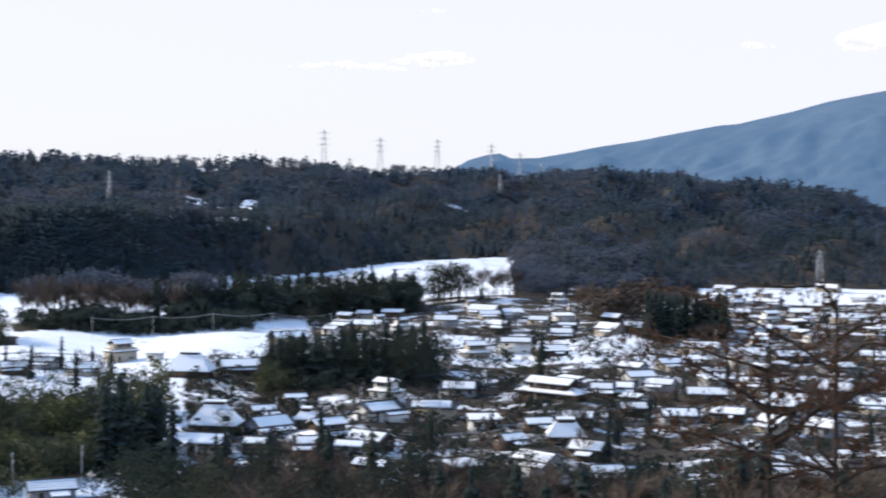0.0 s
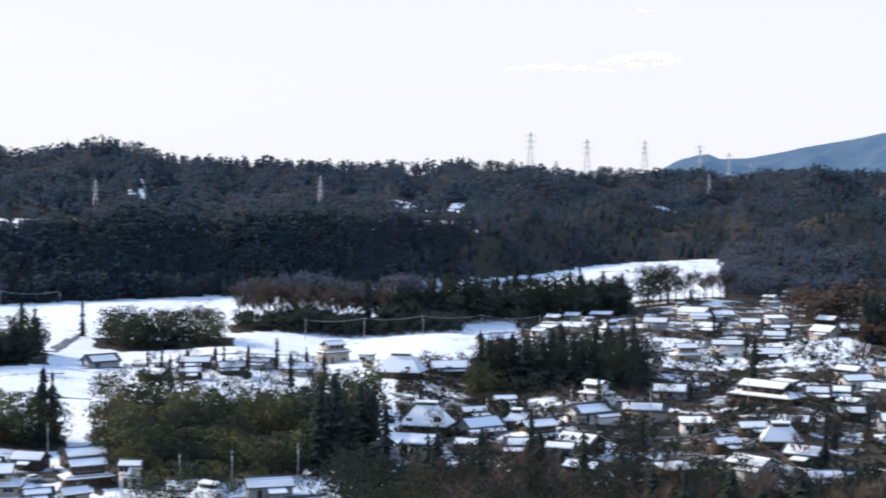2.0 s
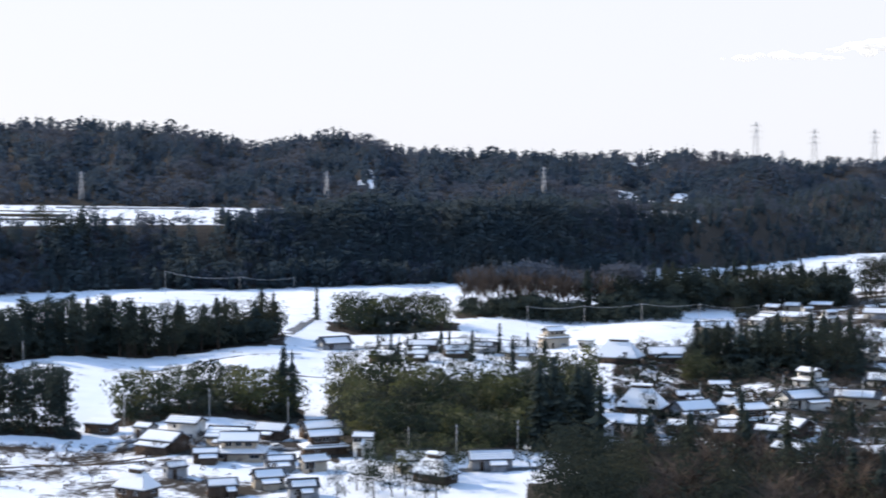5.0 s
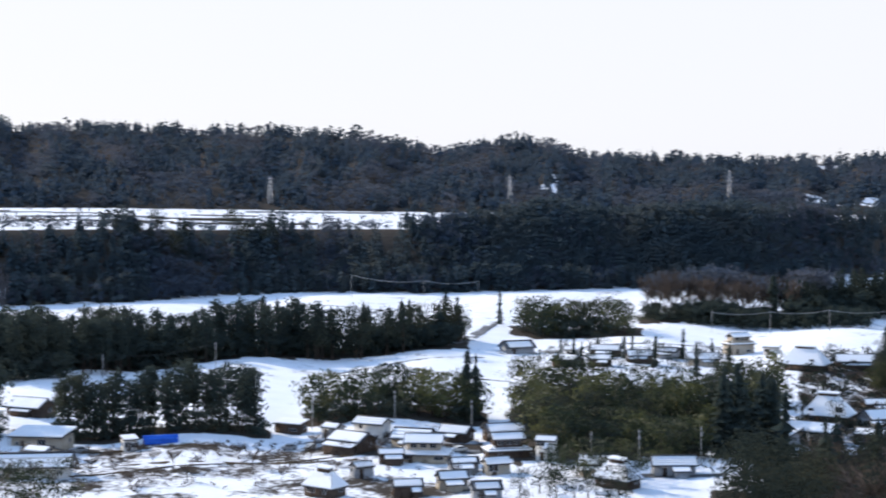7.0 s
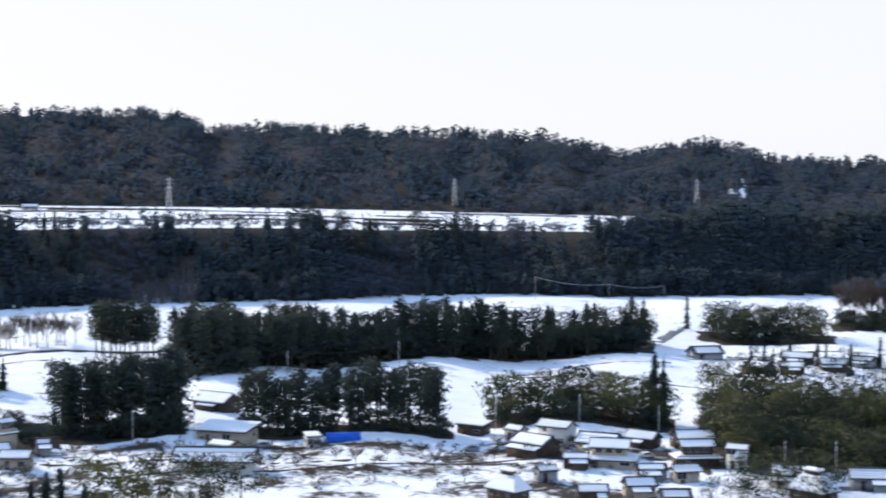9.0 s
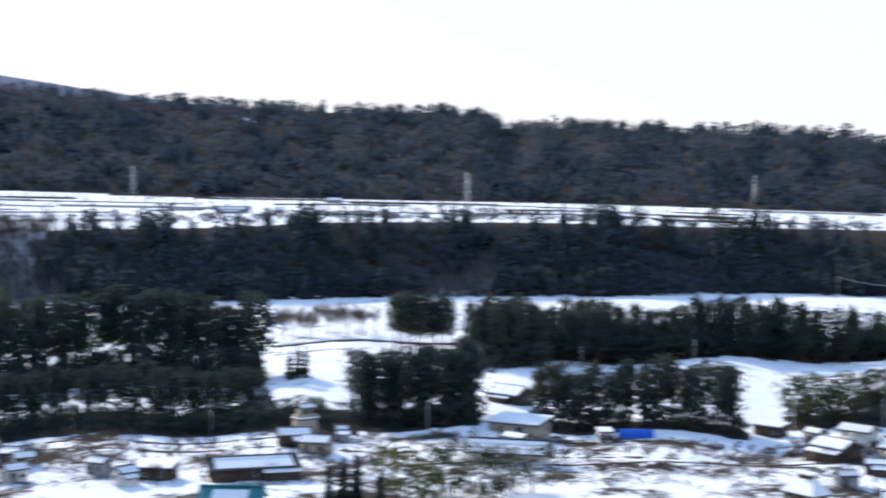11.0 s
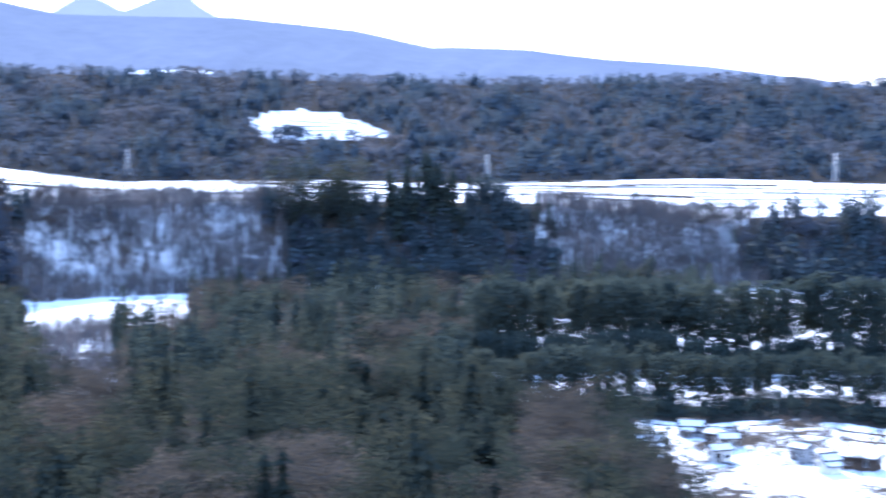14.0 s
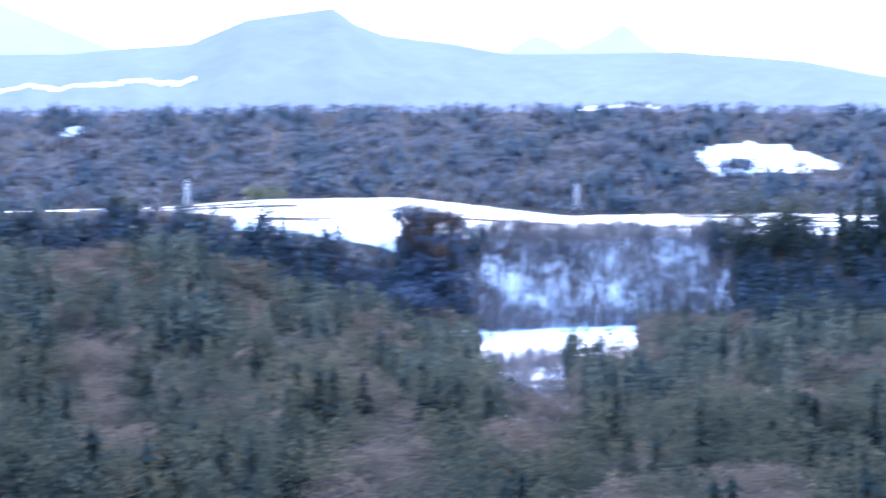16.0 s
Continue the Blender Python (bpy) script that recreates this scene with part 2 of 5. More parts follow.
M = {
    "snow": material("snow", [(0.80, 0.82, 0.85), (0.88, 0.89, 0.90), (0.84, 0.86, 0.88)], 9, 0.6, 0.5),
    "cedar": material("cedar needles", [(0.036, 0.052, 0.05), (0.054, 0.07, 0.062), (0.084, 0.092, 0.066)], 30, 0.8, fine=6, island=0.05, leaf=0.34, soft=0.55),
    # bluish copy of the cedar colours; the bluff's shade is painted in
    "cedar_shade": material("cedar needles tinted blue for shade", [(0.062, 0.09, 0.108), (0.08, 0.108, 0.12), (0.115, 0.124, 0.118)], 45, 0.85, fine=10, island=0.03, leaf=0.36, soft=0.85),
    "pine": material("olive green needles", [(0.022, 0.032, 0.03), (0.038, 0.047, 0.038), (0.078, 0.075, 0.048)], 22, 0.8, fine=6, island=0.06, leaf=0.36, soft=0.5),
    # next two: blue of distant haze mixed into needle and twig colours
    "cedar_far_haze": material("haze-tinted distant conifers", [(0.068, 0.1, 0.135), (0.088, 0.12, 0.15), (0.115, 0.138, 0.155)], 80, 0.9, fine=20, island=0.03, leaf=0.38, soft=0.8),
    "wood_far_haze": material("haze-tinted distant mixed wood", [(0.08, 0.112, 0.155), (0.112, 0.132, 0.165), (0.168, 0.162, 0.178)], 85, 0.9, fine=22, island=0.04, leaf=0.38, soft=0.8),
    "bamboo": material("bamboo leaves", [(0.015, 0.025, 0.017), (0.03, 0.042, 0.023), (0.15, 0.15, 0.052)], 16, 0.65, fine=5, island=0.16, leaf=0.34, soft=0.3),
    "twigs": material("bare twigs", [(0.06, 0.048, 0.04), (0.1, 0.078, 0.064), (0.155, 0.118, 0.094)], 20, 0.9, fine=5, island=0.12),
    "pale_twigs": material("grey bare stems", [(0.08, 0.08, 0.085), (0.13, 0.12, 0.12), (0.2, 0.17, 0.16)], 26, 0.9, fine=7, island=0.1),
    "copse": material("leafless copse", [(0.046, 0.048, 0.044), (0.078, 0.07, 0.06), (0.135, 0.11, 0.088)], 24, 0.9, fine=7, island=0.05, leaf=0.34, soft=0.5),
    "bark": material("bark", [(0.03, 0.025, 0.02), (0.08, 0.062, 0.05)], 1.2, 0.95, 0.4),
    "dry": material("dry brown leaves", [(0.055, 0.028, 0.019), (0.095, 0.048, 0.028), (0.15, 0.078, 0.042)], 1.0, 0.8, island=0.3, leaf=0.25),
    "white": material("white plaster", [(0.60, 0.58, 0.54), (0.74, 0.72, 0.68)], 2.5, 0.85, 0.1),
    "beige": material("beige render", [(0.36, 0.31, 0.24), (0.50, 0.44, 0.36)], 2.5, 0.85, 0.1),
    "brown": material("brown timber boards", [(0.05, 0.038, 0.032), (0.12, 0.09, 0.07)], 1.5, 0.85, 0.2),
    "grey": material("grey metal cladding", [(0.24, 0.25, 0.26), (0.36, 0.37, 0.38)], 2.0, 0.6, 0.1),
    "tile": material("dark roof tiles", [(0.035, 0.038, 0.042), (0.09, 0.09, 0.095)], 1.0, 0.55, 0.4),
    "teal": material("teal painted roof metal", [(0.02, 0.14, 0.15), (0.04, 0.24, 0.25)], 1.5, 0.5, 0.1),
    "glass": material("window glass", [(0.02, 0.025, 0.03), (0.04, 0.045, 0.05)], 1.0, 0.08),
    "steel": material("galvanised steel", [(0.34, 0.35, 0.36), (0.5, 0.51, 0.52)], 3.0, 0.45, metal=0.4),
    "concrete": material("concrete", [(0.28, 0.27, 0.26), (0.4, 0.39, 0.37)], 1.5, 0.9, 0.2),
    "wire": material("dark cable", [(0.03, 0.03, 0.03), (0.06, 0.06, 0.06)], 1.0, 0.6),
    "tarp": material("blue tarpaulin", [(0.01, 0.09, 0.5), (0.02, 0.16, 0.72)], 2.0, 0.5, 0.3),
}


def ground_material():
    """Snow with brown grass and stubble showing through on banks and in worn strips."""
    m = material("snowy ground", [(0.78, 0.80, 0.84), (0.88, 0.89, 0.90)], 11, 0.9, 0.6)
    n, l = m.node_tree.nodes, m.node_tree.links
    p = n["Principled BSDF"]
    snow = p.inputs["Base Color"].links[0].from_socket
    where = n.new("ShaderNodeNewGeometry")
    patch, stalk = n.new("ShaderNodeTexNoise"), n.new("ShaderNodeTexNoise")
    patch.inputs["Scale"].default_value, patch.inputs["Detail"].default_value = 0.05, 8
    patch.inputs["Roughness"].default_value = 0.65
    stalk.inputs["Scale"].default_value, stalk.inputs["Detail"].default_value = 0.6, 5
    for k in (patch, stalk):
        l.new(where.outputs["Position"], k.inputs["Vector"])
    cover = n.new("ShaderNodeAttribute")
    cover.attribute_name = "woodland"
    soft = n.new("ShaderNodeMath")
    soft.operation = "MULTIPLY_ADD"
    l.new(cover.outputs["Fac"], soft.inputs[0])
    soft.inputs[1].default_value = 0.7
    l.new(patch.outputs["Fac"], soft.inputs[2])
    mul = n.new("ShaderNodeMath")
    mul.operation = "MULTIPLY_ADD"
    l.new(stalk.outputs["Fac"], mul.inputs[0])
    mul.inputs[1].default_value = 0.3
    l.new(soft.outputs[0], mul.inputs[2])
    half = n.new("ShaderNodeMath")
    half.operation = "MULTIPLY"
    half.inputs[1].default_value = 0.5
    l.new(mul.outputs[0], half.inputs[0])
    ramp = n.new("ShaderNodeValToRGB")
    ramp.color_ramp.elements[0].position, ramp.color_ramp.elements[1].position = 0.425, 0.475
    l.new(half.outputs[0], ramp.inputs[0])
    mix = n.new("ShaderNodeMix")
    mix.data_type = "RGBA"
    l.new(ramp.outputs[0], mix.inputs["Factor"])
    l.new(snow, mix.inputs["A"])
    soil = n.new("ShaderNodeValToRGB")
    soil.color_ramp.elements[0].color, soil.color_ramp.elements[1].color = (0.03, 0.028, 0.026, 1), (0.105, 0.088, 0.072, 1)
    l.new(stalk.outputs["Fac"], soil.inputs[0])
    l.new(soil.outputs[0], mix.inputs["B"])
    l.new(mix.outputs["Result"], p.inputs["Base Color"])
    return m


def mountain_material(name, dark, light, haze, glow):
    """Wooded slopes; the haze of miles of air is put in as surface glow."""
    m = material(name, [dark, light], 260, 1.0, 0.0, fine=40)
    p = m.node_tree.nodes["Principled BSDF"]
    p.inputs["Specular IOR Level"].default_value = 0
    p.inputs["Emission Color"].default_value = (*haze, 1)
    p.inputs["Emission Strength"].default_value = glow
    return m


# the snow's emission stands in for hazy air before it
M["far_snow_haze"] = mountain_material("distant snowfield with haze glow", (0.7, 0.73, 0.78), (0.85, 0.86, 0.88), (0.2, 0.24, 0.3), 1.0)


# ---- mesh helpers ----
def mesh_np(name, verts, tris, mat, smooth=False):
    me = bpy.data.meshes.new(name)
    v, f = np.asarray(verts, np.float32), np.asarray(tris, np.int32)
    k = f.shape[1]
    me.vertices.add(len(v))
    me.vertices.foreach_set("co", v.ravel())
    me.loops.add(f.size)
    me.loops.foreach_set("vertex_index", f.ravel())
    me.polygons.add(len(f))
    me.polygons.foreach_set("loop_start", np.arange(0, f.size, k, dtype=np.int32))
    me.update(calc_edges=True)
    if smooth:
        me.polygons.foreach_set("use_smooth", np.ones(len(f), bool))
    me.materials.append(mat)
    return me


def part(name, me, parent, label=""):
    ob = new(name, me)
    ob.parent = parent
    return tagged(ob, label)


class Soup:
    """Collects pieces of one mesh."""

    def __init__(self):
        self.v, self.f = [], []

    def face(self, *pts):
        k = len(self.v)
        self.v += [tuple(p) for p in pts]
        self.f += [(k, k + i, k + i + 1) for i in range(1, len(pts) - 1)]

    def box(self, lo, hi):
        (x0, y0, z0), (x1, y1, z1) = lo, hi
        c = [(x, y, z) for z in (z0, z1) for y in (y0, y1) for x in (x0, x1)]
        k = len(self.v)
        self.v += c
        for q in ((0, 2, 3, 1), (4, 5, 7, 6), (0, 1, 5, 4), (2, 6, 7, 3), (0, 4, 6, 2), (1, 3, 7, 5)):
            self.f += [(k + q[0], k + q[1], k + q[2]), (k + q[0], k + q[2], k + q[3])]

    def beam(self, a, b, wa, wb=None, sides=4):
        a, b = Vector(a), Vector(b)
        d = (b - a).normalized()
        s = d.orthogonal().normalized()
        t = d.cross(s)
        k = len(self.v)
        for p, w in ((a, wa), (b, wb if wb is not None else wa)):
            for i in range(sides):
                g = 2 * math.pi * i / sides
                self.v.append(tuple(p + (s * math.cos(g) + t * math.sin(g)) * w / 2))
        for i in range(sides):
            j = (i + 1) % sides
            self.f += [(k + i, k + j, k + sides + j), (k + i, k + sides + j, k + sides + i)]
        self.f += [(k + sides, k + sides + i, k + sides + i + 1) for i in range(1, sides - 1)]

    def slab(self, pts, thick):
        """A plate below the polygon pts (in order, seen from above)."""
        low = [(x, y, z - thick) for x, y, z in pts]
        self.face(*pts)
        self.face(*reversed(low))
        for i in range(len(pts)):
            j = (i + 1) % len(pts)
            self.face(pts[j], pts[i], low[i], low[j])

    def mesh(self, name, mat, smooth=False):
        return mesh_np(name, self.v, self.f, mat, smooth)


# ---- tree shapes, one unit high ----
def conifer_shape(seed, tiers, per, spread, low, wide=0.34, droop=0.10, thin=0.0, blunt=0.7, rag=0.2):
    """Whorls of drooping boughs round a stem."""
    g, s = random.Random(seed), Soup()
    for k in range(tiers):
        u = k / (tiers - 1)
        z0 = low + (0.97 - low) * u
        rad = spread * (1 - u) ** blunt * g.uniform(1 - rag * 1.2, 1 + rag) + 0.012
        for i in range(per):
            if g.random() < thin:
                continue
            t = 2 * math.pi * (i + g.random() * 0.8) / per + k * 0.7
            r = rad * g.uniform(0.65, 1.25)
            z = z0 + g.gauss(0, 0.3) * (0.97 - low) / tiers * (1 - u)
            w = r * wide * g.uniform(0.7, 1.5)
            dz = droop * g.uniform(0.3, 1.5) * (1 - 0.5 * u)
            c, n = math.cos(t), math.sin(t)
            root = (c * r * 0.05, n * r * 0.05, z + dz * 0.5 + 0.01)
            tip = (c * r, n * r, z - dz * 0.6)
            m = 0.6
            a = (c * r * m - n * w, n * r * m + c * w, z - dz * 0.35 * g.uniform(0.2, 2.0))
            b = (c * r * m + n * w, n * r * m - c * w, z - dz * 0.35 * g.uniform(0.2, 2.0))
            s.face(root, a, tip, b)
    s.face((0.012, 0, 0.9), (-0.006, 0.011, 0.9), (0, 0, 1.0))
    return s


def crown_shape(seed, lumps, per, leaf, low=0.25, wide=0.36, up=0.0):
    """Leaf clumps on a few rounded boughs, with gaps between them."""
    g, s = random.Random(seed), Soup()
    for k in range(lumps):
        t, q = g.uniform(0, 6.28), g.random() ** 0.6
        cz = g.uniform(low + 0.1, 0.86)
        rr = wide * (1 - abs(cz - 0.55) * 1.2) * q
        cx, cy = math.cos(t) * rr, math.sin(t) * rr
        size = g.uniform(0.10, 0.2)
        for i in range(per):
            d = Vector((g.gauss(0, 1), g.gauss(0, 1), g.gauss(0.25, 0.9))).normalized()
            p = Vector((cx, cy, cz)) + Vector((d.x * size, d.y * size, d.z * size * 0.8)) * g.uniform(0.6, 1.1)
            n = (d + Vector((g.gauss(0, 0.6), g.gauss(0, 0.6), g.gauss(0, 0.6)))).normalized()
            e = n.orthogonal().normalized() * leaf * g.uniform(0.6, 1.4)
            h = n.cross(e).normalized() * leaf * g.uniform(0.6, 1.4)
            if up:
                h = (h.normalized() * 0.4 + Vector((0, 0, up))).normalized() * leaf * g.uniform(1.0, 2.2)
            s.face(p - e, p + e, p + h)
    return s


def plume_shape(seed, lumps, per, leaf, low, wide, top=0.96):
    """A full upright crown of hanging sprays with a blunt, uneven top and gaps low down."""
    g, s = random.Random(seed), Soup()
    for k in range(lumps):
        u = (k + g.random()) / lumps
        cz = low + (top - low) * u
        t, q = g.uniform(0, 6.28), g.uniform(0.2, 1.0)
        girth = wide * (0.55 + 0.45 * math.sin(min(1.0, u * 1.7) * 1.57)) * (1 - 0.75 * max(0.0, u - 0.62) / 0.38)
        cx, cy = math.cos(t) * girth * q, math.sin(t) * girth * q
        size = g.uniform(0.035, 0.065)
        for i in range(per):
            p = Vector((cx + g.gauss(0, size), cy + g.gauss(0, size), cz + g.gauss(0, size * 0.55)))
            e = Vector((g.gauss(0, 1), g.gauss(0, 1), g.gauss(0, 0.3))).normalized() * leaf * g.uniform(0.5, 1.3)
            h = Vector((g.gauss(0, 0.5), g.gauss(0, 0.5), -1)).normalized() * leaf * g.uniform(0.8, 2.0)
            s.face(p - e, p + e, p + h)
    return s


def pole_shape(seed, n):
    """A few slender bare trunks with short twigs."""
    g, s = random.Random(seed), Soup()
    for k in range(n):
        x, y, h = g.uniform(-0.4, 0.4), g.uniform(-0.4, 0.4), g.uniform(0.6, 1.0)
        s.beam((x, y, 0), (x + g.gauss(0, 0.03), y, h), 0.055, 0.012, 3)
        for i in range(5):
            z, t = h * g.uniform(0.45, 0.95), g.uniform(0, 6.28)
            e = Vector((math.cos(t) * 0.14, math.sin(t) * 0.14, g.uniform(0.1, 0.24)))
            s.face((x, y, z), (x + 0.012, y + 0.012, z), Vector((x, y, z)) + e)
    return s


def bare_shape(seed, limbs, twigs, thick=0.012):
    """A leafless crown: limbs that fork upwards into fine twigs."""
    g, s = random.Random(seed), Soup()
    for k in range(limbs):
        t = 6.28 * k / limbs + g.random()
        z = g.uniform(0.22, 0.5)
        a = Vector((0, 0, z))
        b = a + Vector((math.cos(t) * g.uniform(0.12, 0.26), math.sin(t) * g.uniform(0.12, 0.26), g.uniform(0.18, 0.36)))
        s.beam(a, b, thick, thick * 0.55, 3)
        for i in range(twigs):
            p = a.lerp(b, g.uniform(0.35, 1.0))
            d = Vector((g.gauss(0, 0.6) + math.cos(t) * 0.5, g.gauss(0, 0.6) + math.sin(t) * 0.5, g.uniform(0.2, 1.2))).normalized() * g.uniform(0.1, 0.26)
            side = d.orthogonal().normalized() * thick * 0.35
            s.face(p - side, p + side, p + d)
            if g.random() < 0.6:
                q = p + d * 0.6
                e = (d + Vector((g.gauss(0, 0.1), g.gauss(0, 0.1), g.gauss(0, 0.06)))).normalized() * 0.1
                s.face(q - side * 0.7, q + side * 0.7, q + e)
    return s


def stem(height_share=0.9, w=0.03):
    s = Soup()
    s.beam((0, 0, -0.02), (0.004, 0.003, height_share * 0.5), w, w * 0.65, 6)
    s.beam((0.004, 0.003, height_share * 0.5), (0, 0, height_share), w * 0.65, w * 0.12, 5)
    return s


def wood(name, label, shapes, a, r, tall, fat, mat, category="forest"):
    """One stand of trees too many to count."""
    a, r = np.asarray(a), np.asarray(r)
    n = len(a)
    g = np.random.default_rng(n)
    x, y, z = -r * np.sin(np.radians(a)), r * np.cos(np.radians(a)), height(a, r) - 0.3
    swell = np.array([noise.noise(Vector((p / 42, q / 42, 4.0))) for p, q in zip(x, y)])
    h = g.uniform(*tall, n) * (1 + 0.4 * swell)
    w = h * g.uniform(*fat, n)
    turn, kind = g.uniform(0, 6.28, n), g.integers(0, len(shapes), n)
    vs, fs, at = [], [], 0
    for k, s in enumerate(shapes):
        i = np.nonzero(kind == k)[0]
        if not len(i):
            continue
        v, f = np.array(s.v), np.array(s.f)
        c, d = np.cos(turn[i])[:, None], np.sin(turn[i])[:, None]
        px = (v[:, 0] * c - v[:, 1] * d) * w[i, None] + x[i, None]
        py = (v[:, 0] * d + v[:, 1] * c) * w[i, None] + y[i, None]
        pz = v[:, 2] * h[i, None] + z[i, None]
        vs.append(np.stack([px, py, pz], -1).reshape(-1, 3))
        fs.append((f[None] + (np.arange(len(i)) * len(v))[:, None, None]).reshape(-1, 3) + at)
        at += len(i) * len(v)
    ob = new(name, mesh_np(name, np.concatenate(vs), np.concatenate(fs), mat))
    return tagged(ob, label, category, kind="stuff")


def scatter(n, a0, a1, near, far, seed, keep=None):
    """n places between two bearings and two distances (numbers or functions of the bearing)."""
    g = np.random.default_rng(seed)
    a = g.uniform(a0, a1, n)
    lo = near(a) if callable(near) else np.full(n, near, float)
    hi = far(a) if callable(far) else np.full(n, far, float)
    r = lo + (hi - lo) * g.random(n)
    ok = np.ones(n, bool) if keep is None else keep(a, r)
    return a[ok], r[ok]


def cleared(spots):
    """Keeps trees out of oval clearings (bearing, distance, half width in degrees, half depth in metres)."""
    def keep(a, r):
        ok = np.ones(len(a), bool)
        for ca, cr, da, dr in spots:
            ok &= ((a - ca) / da) ** 2 + ((r - cr) / dr) ** 2 > 1
        return ok
    return keep


# ---- ground: one sheet from the hill under the camera to the horizon ----
def build_ground():
    a = np.concatenate([np.arange(-20, 104, 0.34), np.arange(104, 340, 6.0)])
    r = np.concatenate([[0.5, 4], np.geomspace(8, 280, 26)[:-1], np.arange(280, 1000, 6.0), np.arange(1000, 2100, 17.0), np.geomspace(2100, 4950, 16)])
    A, R = np.meshgrid(a, r, indexing="ij")
    Z = height(np.where(A > 180, -60 + (A - 340) * 0, A), R)
    Z = np.where((A > 104) & (A < 338), np.minimum(Z, 61.5 * np.exp(-R / 300) + 0 * Z), Z)
    g = np.random.default_rng(3)
    Z = Z + np.where(R > 300, g.normal(0, 0.12, Z.shape), 0)
    v = np.stack([-R * np.sin(np.radians(A)), R * np.cos(np.radians(A)), Z], -1).reshape(-1, 3)
    na, nr = len(a), len(r)
    i, j = np.meshgrid(np.arange(na), np.arange(nr - 1), indexing="ij")
    k = (i + 1) % na
    f = np.stack([i * nr + j, i * nr + j + 1, k * nr + j + 1, k * nr + j], -1).reshape(-1, 4)
    me = mesh_np("ground", v, f, ground_material(), True)
    cover = me.attributes.new("woodland", "FLOAT", "POINT")
    cover.data.foreach_set("value", np.where(A > 180, 0.5, woodland(A, R)).astype(np.float32).ravel())
    ob = new("ground", me)
    tagged(ob, "snow-covered valley floor, terraces and hillsides with brown grass showing", "ground", kind="structure")


build_ground()


# ---- far mountains ----
def mountain(name, label, line, near, far, mat, rough, seed, snowfields=()):
    """A range whose skyline rises to the angles in line."""
    peak = table(line)
    a = np.arange(line[0][0], line[-1][0], 0.2)
    u = np.linspace(0, 1.25, 101)
    A, U = np.meshgrid(a, u, indexing="ij")
    R = near + (far - near) * U
    top = EYE + far * np.tan(np.radians(peak(a)))[:, None]
    spurs = np.array([[noise.fractal(Vector((p * 0.5, q * 3.6 + 0.4 * p, seed)), 1.0, 2.0, 5) for q in u] for p in a])
    Z = 30 + (top - 30) * np.where(U <= 1, U ** 0.9, np.maximum(0, 1 - (U - 1) * 3)) + spurs * rough * np.clip(U * 4, 0, 1) * np.clip(np.abs(1 - U) * 3, 0.05, 1)
    v = np.stack([-R * np.sin(np.radians(A)), R * np.cos(np.radians(A)), Z], -1).reshape(-1, 3)
    na, nu = A.shape
    i, j = np.meshgrid(np.arange(na - 1), np.arange(nu - 1), indexing="ij")
    f = np.stack([i * nu + j, i * nu + j + 1, (i + 1) * nu + j + 1, (i + 1) * nu + j], -1).reshape(-1, 4)
    me = mesh_np(name, v, f, mat, True)
    me.materials.append(M["far_snow_haze"])
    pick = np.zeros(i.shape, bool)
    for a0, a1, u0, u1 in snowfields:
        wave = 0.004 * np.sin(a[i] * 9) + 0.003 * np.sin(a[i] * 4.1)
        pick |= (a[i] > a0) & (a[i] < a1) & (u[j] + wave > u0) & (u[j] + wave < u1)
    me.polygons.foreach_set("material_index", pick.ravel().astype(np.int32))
    return tagged(new(name, me), label, "mountain", kind="structure")


# each range carries its haze as emission in its own material
mountain("backdrop_blue_mountain", "blue wooded mountain under haze behind the ridge", [(-40, 1.5), (-30, 3.2), (-22, 3.9), (-15.7, 3.4), (-13.6, 3.0), (-12.4, 2.65), (-10.5, 2.2), (-9.9, 2.16), (-7.5, 1.68), (-5.4, 1.32), (-3.4, 0.93), (-2.4, 0.92), (-2.0, 1.1), (-1.6, 1.05), (-0.9, 0.85), (-0.2, 0.45), (1.5, 0.2)], 2900, 3700, mountain_material("wooded slope with blue haze glow", (0.03, 0.05, 0.07), (0.07, 0.085, 0.10), (0.068, 0.138, 0.25), 1.0), 24, 2.0)
mountain("backdrop_mountain_range", "pale blue volcanic range in thin haze", [(45, 1.8), (49, 2.5), (52.4, 2.92), (55.7, 3.38), (59.3, 3.66), (62.2, 4.02), (64.8, 4.12), (65.6, 4.1), (68.4, 4.72), (72.7, 5.15), (79.0, 5.2), (81, 5.6), (83.4, 5.9), (84.5, 6.3), (85.3, 6.9), (86.5, 6.75), (88.6, 6.45), (90.6, 5.6), (92.6, 5.45), (95, 5.2), (110, 5.0)], 2900, 4300, mountain_material("wooded slope with pale haze glow", (0.04, 0.06, 0.08), (0.08, 0.10, 0.13), (0.085, 0.105, 0.172), 1.0), 16, 5.0, ((90.4, 97.6, 0.685, 0.71), (73.5, 76.5, 0.49, 0.515), (66.6, 67.4, 0.52, 0.535)))
mountain("backdrop_far_peaks", "sharp pale cones of distant peaks", [(71, 4.6), (73.4, 5.2), (74.0, 5.55), (74.6, 6.1), (74.85, 6.22), (75.1, 6.1), (75.6, 5.75), (76.7, 5.3), (77.3, 5.65), (77.9, 5.85), (78.4, 5.7), (79.2, 5.2), (90, 5.0), (93.2, 5.4), (95, 6.1), (97, 6.9), (99, 7.4), (103, 7.2), (112, 5)], 4200, 4700, mountain_material("far peak with haze glow", (0.08, 0.11, 0.13), (0.12, 0.15, 0.17), (0.15, 0.175, 0.225), 1.0), 20, 9.0)

